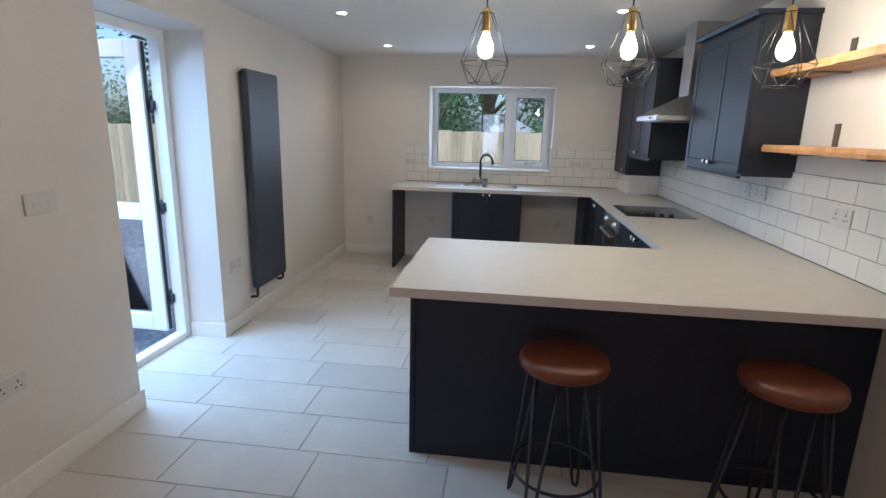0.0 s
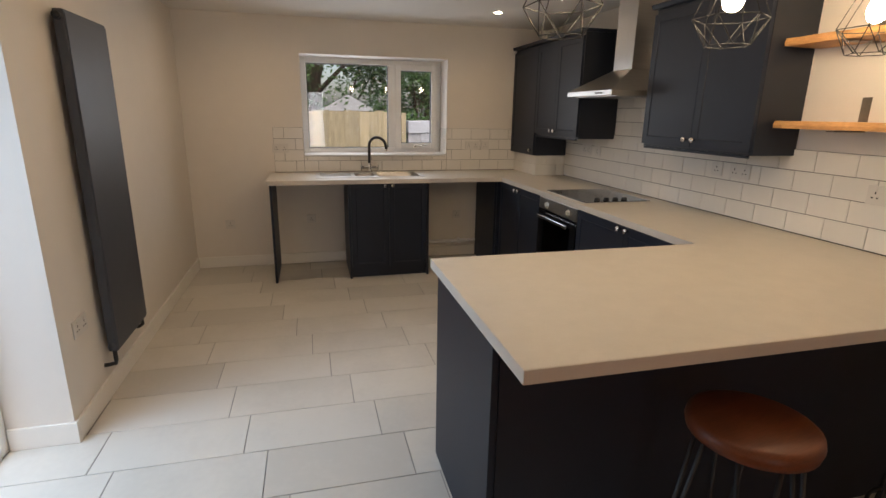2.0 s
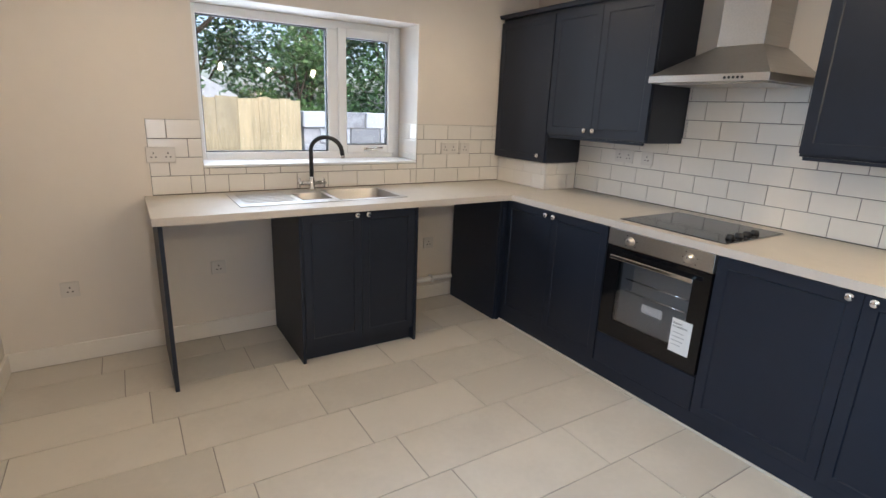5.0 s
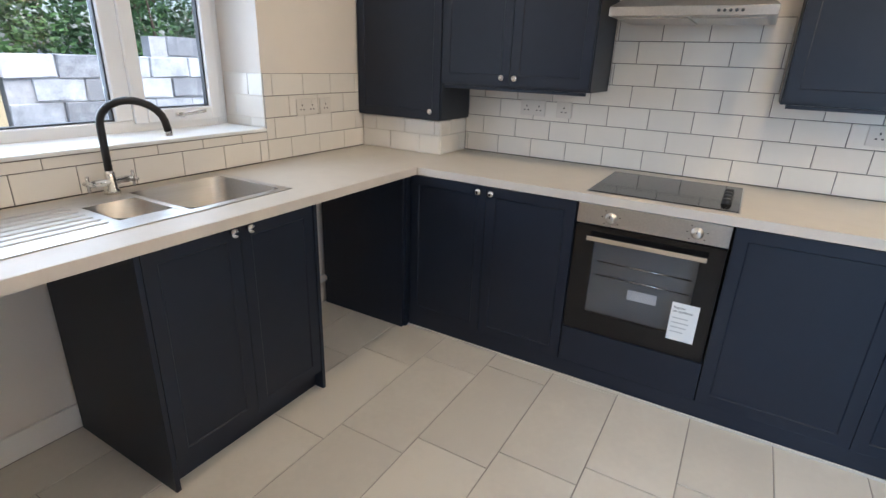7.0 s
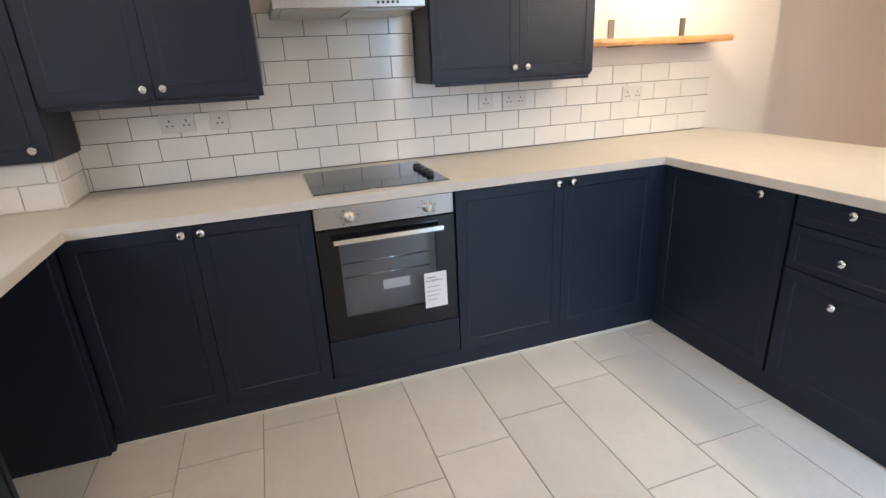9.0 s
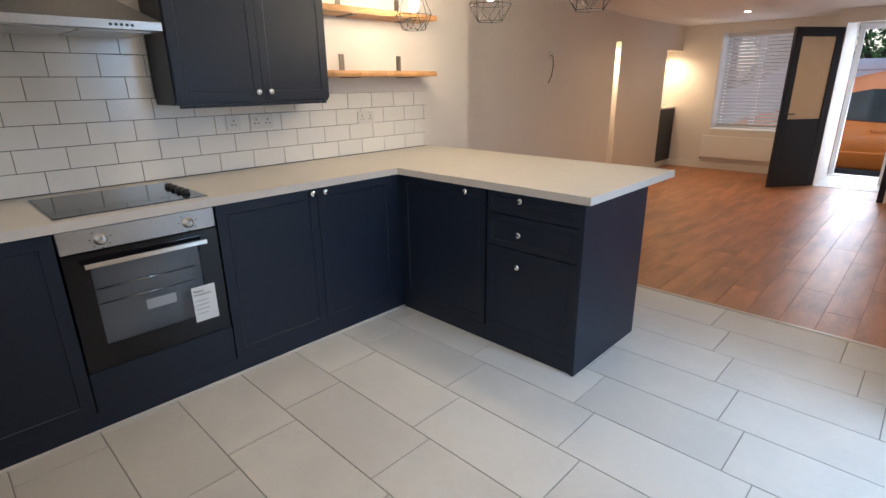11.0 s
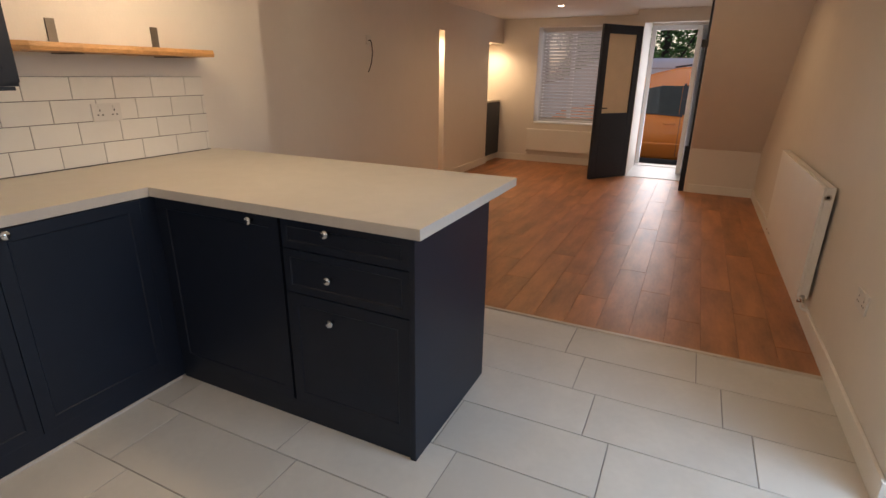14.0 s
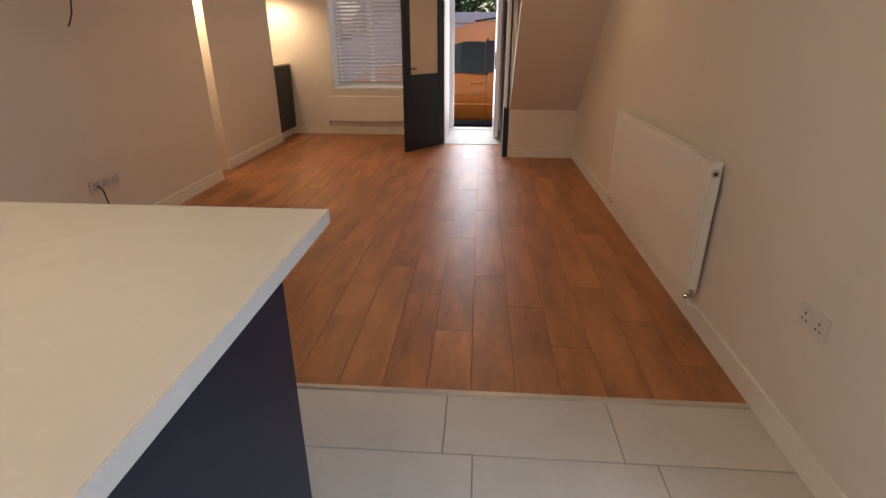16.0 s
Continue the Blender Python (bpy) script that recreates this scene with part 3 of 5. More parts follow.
for lo, hi, lab in (((BX - 0.017, 3.41, 0.0), (BX - 0.001, 5.998, 0.088), "navy plinth below the oven run"), ((-0.188, 3.374, 0.0), (BX - 0.02, 3.39, 0.088), "navy plinth below the peninsula")):
    solid("plinth", box(lo, hi, 0.001), M_NAVY, lab, "plinth")
solid("plinth_trim", box((BX - 0.026, 3.41, 0.0), (BX - 0.018, 5.998, 0.013), 0.002), M_EDGE, "thin pale sealing strip at the plinth foot", "trim", kind="structure")

# one continuous worktop: three runs
wt = thing("worktop", (1.3, 4.5, WB), "cream laminate worktop with rounded edge on three runs", "worktop")
for lo, hi in (((-0.24, 2.457, WB), (EX, 3.412, WT)), ((1.03, 3.4125, WB), (EX, 5.9575, WT))):
    part("slab", box(lo, hi), M_TOP, wt)
for lo, hi in (((-1.07, 5.958, WB), (-0.31, NY, WT)), ((0.295, 5.958, WB), (EX, NY, WT)), ((-0.31, 5.958, WB), (0.295, 6.125, WT)), ((-0.31, 6.505, WB), (0.295, NY, WT)), ((-0.121, 6.125, WB), (-0.104, 6.505, WT))):
    part("slab", box(lo, hi), M_TOP, wt)

for lo, hi in (((-0.2425, 2.4545, WB), (-0.2402, 3.4145, WT - 0.001)), ((-0.24, 2.4545, WB), (EX - 0.001, 2.4568, WT - 0.001)), ((-0.24, 3.4122, WB), (1.0275, 3.4145, WT - 0.001)),
               ((1.0275, 3.4147, WB), (1.0298, 5.9553, WT - 0.001)), ((-1.07, 5.9555, WB), (1.0275, 5.9578, WT - 0.001)), ((-1.0725, 5.9555, WB), (-1.0702, NY - 0.001, WT - 0.001))):
    part("edge_band", box(lo, hi), M_EDGE, wt, "paler edging strip")

# sink: rim, drainer, two bowls
sk = thing("sink", (-0.16, 6.34, WT), "stainless steel inset sink with two bowls and ribbed drainer", "sink")
bm = bmesh.new()
sx0, sx1, sy0, sy1, sz = -0.66, 0.325, 6.095, 6.565, WT + 0.004
for lo, hi in (((sx0, sy0, WT), (sx1, 6.13, sz)), ((sx0, 6.50, WT), (sx1, sy1, sz)), ((sx0, 6.13, WT), (-0.305, 6.50, sz)), ((-0.125, 6.13, WT), (-0.10, 6.50, sz)), ((0.29, 6.13, WT), (sx1, 6.50, sz)),
               ((-0.305, 6.13, WT), (-0.125, 6.19, sz)), ((-0.305, 6.42, WT), (-0.125, 6.50, sz))):
    box(lo, hi, 0.0012, bm)
part("rim", bm, M_STEEL, sk)
bm = None
for i in range(7):
    y = 6.19 + i * 0.045
    b2 = rod((-0.62, y, sz - 0.002), (-0.34, y, sz - 0.002), 0.006, None, 8)
    bm = join(bm, b2) if bm else b2
part("drainer_ribs", bm, M_STEEL, sk)


def bowl(x0, x1, y0, y1, depth):
    b2 = bmesh.new()
    rings = []
    for inset, z in ((0, sz), (0.003, sz - 0.01), (0.012, sz - depth * 0.85), (0.035, sz - depth)):
        a, b, c, d, r = x0 + inset, x1 - inset, y0 + inset, y1 - inset, 0.05
        pts = []
        for cx, cy, s in ((b - r, d - r, 0), (a + r, d - r, 90), (a + r, c + r, 180), (b - r, c + r, 270)):
            for k in range(5):
                t = radians(s + k * 22.5)
                pts.append((cx + r * math.cos(t), cy + r * math.sin(t), z))
        rings.append([b2.verts.new(p) for p in pts])
    for p, q in zip(rings, rings[1:]):
        for k in range(len(p)):
            b2.faces.new((p[k], q[k], q[(k + 1) % len(p)], p[(k + 1) % len(p)]))
    b2.faces.new(rings[-1])
    return b2


for args in ((-0.305, -0.125, 6.19, 6.42, 0.09), (-0.10, 0.29, 6.13, 6.50, 0.16)):
    bo = part("bowl", bowl(*args), M_STEEL, sk, "", True)
    cx, cy = (args[0] + args[1]) / 2, (args[2] + args[3]) / 2
    part("drain", lathe([(0.001, 0.003), (0.03, 0.004), (0.035, 0.001), (0.035, -0.02)], 20, pose(cx, cy, sz - args[4])), M_CHROME, bo, "", True)

wp2 = thing("waste_pipe", (0.66, NY - 0.04, 0.16), "white plastic waste pipe along the wall behind the units", "pipe")
part("pipe", rod((0.34, NY - 0.035, 0.165), (0.98, NY - 0.035, 0.165), 0.02, None, 14), M_UPVC, wp2, "", True)
for x in (0.45, 0.80):
    part("clip", box((x - 0.01, NY - 0.058, 0.14), (x + 0.01, NY, 0.19), 0.003), M_UPVC, wp2)

tp = thing("mixer_tap", (-0.14, 6.535, sz), "black swan-neck mixer tap with chrome cross handles", "tap")
TX, TY = -0.14, 6.535
part("body", lathe([(0.028, 0), (0.028, 0.012), (0.02, 0.02), (0.018, 0.075), (0.014, 0.085)], 20, pose(TX, TY, sz), rod((TX - 0.06, TY - 0.005, sz + 0.045), (TX + 0.06, TY - 0.005, sz + 0.045), 0.013)), M_CHROME, tp, "", True)
path = [(TX, TY, sz + 0.07), (TX, TY, sz + 0.16), (TX, TY, sz + 0.25)]
for k in range(1, 13):
    a = math.pi * k / 12 * 0.94
    path.append((TX + 0.07 * (1 - math.cos(a)), TY - 0.085 * (1 - math.cos(a)), sz + 0.25 + 0.085 * math.sin(a)))
lx, ly, lz = path[-1]
path.append((lx + 0.004, ly - 0.005, lz - 0.035))
part("spout", tube(path, 0.0135), M_BLACK, tp, "matt black curved spout", True)
part("nozzle", rod((lx + 0.004, ly - 0.005, lz - 0.033), (lx + 0.005, ly - 0.006, lz - 0.052), 0.0125), M_CHROME, tp, "", True)
for s in (-1, 1):
    hb = rod((TX + s * 0.06, TY - 0.005, sz + 0.045), (TX + s * 0.085, TY - 0.005, sz + 0.045), 0.012)
    rod((TX + s * 0.08, TY - 0.035, sz + 0.045), (TX + s * 0.08, TY + 0.025, sz + 0.045), 0.006, hb)
    rod((TX + s * 0.08, TY - 0.005, sz + 0.015), (TX + s * 0.08, TY - 0.005, sz + 0.075), 0.006, hb)
    part("handle", hb, M_CHROME, tp, "chrome cross handle", True)

# hob
hbz = WT + 0.006
hob = thing("hob", (1.33, 4.81, WT), "black glass hob with four control knobs set in worktop", "hob")
part("glass_top", box((1.08, 4.52, WT), (1.585, 5.10, hbz), 0.002), M_BLACKG, hob)
part("trim", box((1.075, 4.515, WT), (1.59, 5.105, WT + 0.003), 0.001), M_STEEL, hob)
for i in range(4):
    part("knob", lathe([(0.02, 0), (0.02, 0.006), (0.016, 0.018), (0.014, 0.02)], 18, pose(1.20 + 0.07 * i, 4.57, hbz)), M_BLACK, hob, "", True)

# oven
ov = thing("oven", (BX, 4.82, 0.275), "built-in electric oven with steel panel and glass door", "oven")
OY0, OY1, OF = 4.526, 5.116, BX - 0.022
part("body", box((BX + 0.06, OY0 + 0.02, 0.275), (BX + 0.48, OY1 - 0.02, 0.86), 0.002), M_BLACK, ov)
part("control_panel", box((OF, OY0, 0.782), (BX + 0.06, OY1, WB - 0.003), 0.002), M_STEEL, ov)
od = part("door", box((OF, OY0, 0.275), (OF + 0.025, OY0 + 0.085, 0.776)), M_BLACKG, ov)
for y0, y1, z0, z1 in ((OY1 - 0.085, OY1, 0.275, 0.776), (OY0 + 0.085, OY1 - 0.085, 0.275, 0.37), (OY0 + 0.085, OY1 - 0.085, 0.715, 0.776)):
    part("door_border", box((OF, y0, z0), (OF + 0.025, y1, z1)), M_BLACKG, od)
part("window", box((OF + 0.002, OY0 + 0.085, 0.37), (OF + 0.006, OY1 - 0.085, 0.715)), M_GLASS, od).visible_shadow = False
part("cavity_back", box((BX + 0.052, OY0 + 0.06, 0.33), (BX + 0.058, OY1 - 0.06, 0.74)), M_OVENIN, ov)
b2 = box((OF - 0.045, OY0 + 0.06, 0.722), (OF - 0.03, OY1 - 0.06, 0.742), 0.003)
for y in (OY0 + 0.09, OY1 - 0.09):
    rod((OF - 0.035, y, 0.732), (OF, y, 0.732), 0.007, b2)
part("handle", b2, M_CHROME, od, "polished bar handle")
b2 = None
for z in (0.535, 0.60):
    c = rod((BX + 0.04, OY0 + 0.1, z), (BX + 0.04, OY1 - 0.1, z), 0.004, None, 8)
    b2 = join(b2, c) if b2 else c
part("shelf_rack", b2, M_CHROME, ov, "", True)
part("sticker", box((OF + 0.0065, 4.74, 0.475), (OF + 0.0072, 4.86, 0.52)), M_GREYP, od, "grey sticker inside the glass")
for y in (4.642, 4.974):
    k = part("knob", lathe([(0.024, 0), (0.024, 0.004), (0.019, 0.006), (0.0175, 0.024), (0.013, 0.026)], 22, FACE_W(OF) @ Matrix.Translation((-y, 0, 0.822)) @ pose(0, 0, 0, 90, 0, 0)), M_SATIN, ov, "satin control knob", True)
    part("pointer", box((OF - 0.0275, y - 0.0015, 0.825), (OF - 0.0255, y + 0.0015, 0.838)), M_INK, k)
    for i in range(6):
        a = radians(40 + 48 * i)
        part("marking", box((OF - 0.0006, y + 0.037 * math.sin(a) - 0.003, 0.822 + 0.037 * math.cos(a) - 0.002), (OF + 0.0002, y + 0.037 * math.sin(a) + 0.003, 0.822 + 0.037 * math.cos(a) + 0.002)), M_INK, ov)
lb = thing("oven_label", (OF, 4.625, 0.43), "white printed registration card stuck on oven glass", "label")
part("card", box((OF - 0.0016, 4.572, 0.348), (OF - 0.0004, 4.677, 0.518)), M_PAPER, lb)


def words(text, size, m, parent, material):
    """Flat lettering as a mesh part."""
    cu = bpy.data.curves.new("letters", "FONT")
    cu.body, cu.size, cu.extrude = text, size, 0.0003
    tmp = new("letters", cu)
    dg = bpy.context.evaluated_depsgraph_get()
    me = bpy.data.meshes.new_from_object(tmp.evaluated_get(dg))
    bpy.data.objects.remove(tmp)
    b2 = bmesh.new()
    b2.from_mesh(me)
    b2.transform(m)
    return part("lettering", b2, material, parent)


for i, s in enumerate(("Register", "my appliance")):
    words(s, 0.0145, FACE_W(OF - 0.0019) @ Matrix.Translation((-4.669, 0, 0.492 - i * 0.016)) @ pose(0, 0, 0, 90, 0, 0), lb, M_INK)
for i, wd in enumerate((0.06, 0.065, 0.06, 0.05)):
    z = 0.448 - 0.021 * i
    part("text_line", box((OF - 0.0021, 4.667 - wd, z), (OF - 0.0015, 4.667, z + 0.004)), M_GREYP, lb)

# wall cabinets
WC = "wall cabinets"
UX, UX2 = 1.44, 1.378
cabinet("wall_cabinet", (UX2, 5.225, 1.30), (EX - 0.0005, 6.028, 2.10), "w", [(5.228, 5.63, 1.315, 2.075), (5.63, 6.026, 1.315, 2.075)], [(0, 5.595, 1.35), (1, 5.665, 1.35)],
        "dark navy wall cabinet with two panelled doors and cornice", WC)
cabinet("corner_wall_cabinet", (UX2, 6.03, 1.105), (EX - 0.0005, 6.598, 2.10), "w", [(6.032, 6.596, 1.11, 2.075)], [(0, 6.08, 1.155)], "tall dark navy wall cabinet with one door in corner", WC)
cabinet("wall_cabinet", (UX, 3.585, 1.30), (EX - 0.0005, 4.465, 2.12), "w", [(3.588, 4.01, 1.315, 2.09), (4.01, 4.462, 1.315, 2.09)], [(0, 3.975, 1.357), (1, 4.045, 1.357)],
        "dark navy wall cabinet with two doors beside the extractor", WC)
for y0, y1, ux, z in ((5.215, 6.6, UX2, 2.10), (3.575, 4.475, UX, 2.12)):
    solid("cornice", prism([(ux - 0.035, z), (EX - 0.001, z), (EX - 0.001, z + 0.025), (ux - 0.045, z + 0.025), (ux - 0.045, z + 0.018)], "y", y0, y1), M_NAVY, "dark navy cornice strip on top of wall cabinets", "cornice", WC)
for y0, y1, ux in ((5.225, 6.028, UX2), (3.585, 4.465, UX)):
    solid("light_pelmet", box((ux - 0.012, y0 + 0.02, 1.285), (ux + 0.006, y1 - 0.02, 1.2995), 0.001), M_NAVY, "dark navy pelmet strip under wall cabinet", "pelmet", WC)
structure("tiled_boxing", [((1.41, 6.05, WT), (EX, NY, 1.104))], M_WALL, "low boxed pipe casing below the corner cabinet", "boxing")

# extractor hood
hd = thing("extractor_hood", (1.45, 4.845, 1.62), "stainless steel chimney extractor hood over the hob", "extractor hood")
HY0, HY1, HX = 4.545, 5.145, 1.215
b2 = box((HX, HY0, 1.615), (EX - 0.009, HY1, 1.65), 0.002)
part("rim", b2, M_STEEL, hd)
b2 = bmesh.new()
cy0, cy1, cx = 4.73, 4.96, 1.47
lo = [b2.verts.new(p) for p in ((HX, HY0, 1.65), (HX, HY1, 1.65), (EX - 0.009, HY1, 1.65), (EX - 0.009, HY0, 1.65))]
hi = [b2.verts.new(p) for p in ((cx, cy0, 1.80), (cx, cy1, 1.80), (EX - 0.009, cy1, 1.80), (EX - 0.009, cy0, 1.80))]
for k in range(4):
    b2.faces.new((lo[k], lo[(k + 1) % 4], hi[(k + 1) % 4], hi[k]))
b2.faces.new(hi)
b2.faces.new(lo[::-1])
bmesh.ops.recalc_face_normals(b2, faces=b2.faces[:])
part("canopy", b2, M_STEEL, hd)
part("chimney", box((cx, cy0, 1.80), (EX - 0.001, cy1, CEIL_K - 0.001), 0.003), M_STEEL, hd)
for i in range(5):
    part("button", rod((HX - 0.003, 4.66 + i * 0.02, 1.632), (HX + 0.002, 4.66 + i * 0.02, 1.632), 0.006), M_SEAL, hd, "", True)
for y0, y1 in ((4.575, 4.84), (4.85, 5.115)):
    part("filter", box((HX + 0.06, y0, 1.609), (EX - 0.08, y1, 1.616), 0.002), M_STEEL, hd)

# shelves with brackets
for z, y0, y1 in ((1.435, 2.575, 3.56), (1.81, 2.575, 3.56)):
    sh = thing("wall_shelf", (1.6, 3.05, z), "rough oak plank shelf on raw steel brackets", "shelf", "oak shelves")
    b2 = bmesh.new()
    n = 14
    rings = []
    for i in range(n + 1):
        y = y0 + (y1 - y0) * i / n
        wob = 0.008 * math.sin(i * 2.3 + z * 9) + 0.005 * math.sin(i * 0.9)
        rings.append([b2.verts.new(p) for p in ((1.504 + wob, y, z + 0.003), (1.501 + wob, y, z + 0.02), (1.509 + wob, y, z + 0.038), (EX - 0.001, y, z + 0.038), (EX - 0.001, y, z))])
    for p, q in zip(rings, rings[1:]):
        for k in range(5):
            b2.faces.new((p[k], p[(k + 1) % 5], q[(k + 1) % 5], q[k]))
    b2.faces.new(rings[0])
    b2.faces.new(rings[-1][::-1])
    bmesh.ops.recalc_face_normals(b2, faces=b2.faces[:])
    part("plank", b2, M_SHELF, sh)
    for y in (2.775, 3.28):
        c = box((EX - 0.007, y - 0.02, z - 0.006), (EX - 0.001, y + 0.02, z + 0.145), 0.001)
        box((1.53, y - 0.02, z - 0.006), (EX - 0.006, y + 0.02, z - 0.0005), 0.001, c)
        part("bracket", c, M_BRKT, sh, "raw steel bracket")

# pendants: bulb, holder, cord and wire cage
for px, py in PENDANTS:
    pl = thing("pendant_lamp", (px, py, CEIL_K), "lit pendant lamp with black geometric wire cage", "pendant lamp", "pendant lamps over the peninsula")
    part("ceiling_rose", lathe([(0.05, 0), (0.05, -0.012), (0.02, -0.025), (0.004, -0.027)], 24, pose(px, py, CEIL_K)), M_BRASS, pl, "", True)
    part("cord", rod((px, py, 2.0), (px, py, CEIL_K - 0.02), 0.0035, None, 8), M_BLACK, pl)
    part("lamp_holder", lathe([(0.006, 0.10), (0.02, 0.09), (0.022, 0.0), (0.018, -0.003)], 20, pose(px, py, 1.93)), M_BRASS, pl, "brass lamp holder", True)
    part("bulb", lathe([(0.012, 0.05), (0.014, 0.035), (0.03, -0.005), (0.034, -0.03), (0.026, -0.055), (0.008, -0.066)], 20, pose(px, py, 1.885)), M_BULB, pl, "glowing bulb", True).visible_shadow = False
    n = 6
    T = [(px + 0.028 * math.cos(2 * math.pi * k / n), py + 0.028 * math.sin(2 * math.pi * k / n), 2.005) for k in range(n)]
    Mi = [(px + 0.118 * math.cos(2 * math.pi * (k + 0.5) / n), py + 0.118 * math.sin(2 * math.pi * (k + 0.5) / n), 1.80) for k in range(n)]
    B = [(px + 0.072 * math.cos(2 * math.pi * k / n), py + 0.072 * math.sin(2 * math.pi * k / n), 1.715) for k in range(n)]
    for k in range(n):
        j = (k + 1) % n
        for p, q in ((T[k], T[j]), (T[k], Mi[k]), (Mi[k], Mi[j]), (Mi[k], B[k]), (Mi[k], B[j]), (B[k], B[j])):
            part("wire", rod(p, q, 0.0018, None, 6), M_BLACK, pl, "", True)
for dx, dy, dz in DOWNLIGHTS:
    dl = thing("downlight", (dx, dy, dz), "small round recessed ceiling light, lit", "downlight", "ceiling downlights")
    part("bezel", lathe([(0.036, -0.0005), (0.043, -0.0005), (0.045, -0.005), (0.036, -0.008)], 28, pose(dx, dy, dz)), M_UPVC, dl, "", True)
    part("lens", lathe([(0.0, -0.004), (0.034, -0.004), (0.034, -0.008), (0.026, -0.013), (0.0, -0.016)], 24, pose(dx, dy, dz)), M_LED, dl, "glowing lens", True).visible_shadow = False

# bar stools
def stool(x, y, turn):
    st = thing("bar_stool", (0, 0, 0), "round stained wood bar stool with black hairpin legs", "bar stool", "bar stools at the peninsula")
    part("seat", lathe([(0.0, 0.64), (0.150, 0.64), (0.163, 0.648), (0.168, 0.668), (0.164, 0.686), (0.148, 0.694), (0.0, 0.688)], 40), M_SEAT, st, "", True)
    for k in range(4):
        a = radians(45 + 90 * k)
        c, s = math.cos(a), math.sin(a)
        t = Vector((-s, c, 0))
        top, foot = Vector((0.115 * c, 0.115 * s, 0.645)), Vector((0.205 * c, 0.205 * s, 0.008))
        pts = [top - t * 0.05, foot.lerp(top, 0.06) - t * 0.014, foot - t * 0.008, foot + t * 0.008, foot.lerp(top, 0.06) + t * 0.014, top + t * 0.05]
        part("leg", tube(pts, 0.0065, None, 8), M_BLACK, st, "", True)
    R = 0.172
    part("foot_ring", tube([(R * math.cos(2 * math.pi * k / 32), R * math.sin(2 * math.pi * k / 32), 0.21) for k in range(33)], 0.0065, None, 8), M_BLACK, st, "", True)
    st.matrix_basis = pose(x, y, 0, 0, 0, turn)
    return st


s1 = stool(0.435, 2.44, 12)
copy_thing(s1, pose(1.215, 2.40, 0, 0, 0, 31))

# radiators
rd = thing("vertical_radiator", (WX_N, 4.49, 0.24), "tall anthracite flat-panel radiator on the wall", "radiator")
part("panel", box((WX_N + 0.03, 4.245, 0.255), (WX_N + 0.075, 4.74, 1.905), 0.006), M_ANTH, rd)
part("face_plate", box((WX_N + 0.0752, 4.25, 0.27), (WX_N + 0.079, 4.735, 1.89), 0.0015), M_ANTH, rd)
for z in (0.285, 1.875):
    part("header_tube", rod((WX_N + 0.052, 4.235, z), (WX_N + 0.052, 4.75, z), 0.019), M_ANTH, rd, "", True)
    part("wall_bracket", box((WX_N, 4.46, z - 0.02), (WX_N + 0.032, 4.52, z + 0.02), 0.002), M_ANTH, rd)
part("valve", tube([(WX_N + 0.052, 4.262, 0.256), (WX_N + 0.052, 4.262, 0.20), (WX_N + 0.052, 4.255, 0.185), (WX_N + 0.012, 4.25, 0.18), (WX_N, 4.25, 0.18)], 0.011), M_BLACK, rd, "black angled valve", True)
part("valve", tube([(WX_N + 0.052, 4.722, 0.256), (WX_N + 0.052, 4.722, 0.21), (WX_N + 0.03, 4.722, 0.195), (WX_N, 4.722, 0.195)], 0.011), M_BLACK, rd, "black angled valve", True)
part("bleed_cap", rod((WX_N + 0.052, 4.215, 1.875), (WX_N + 0.052, 4.237, 1.875), 0.016), M_BLACK, rd, "", True)


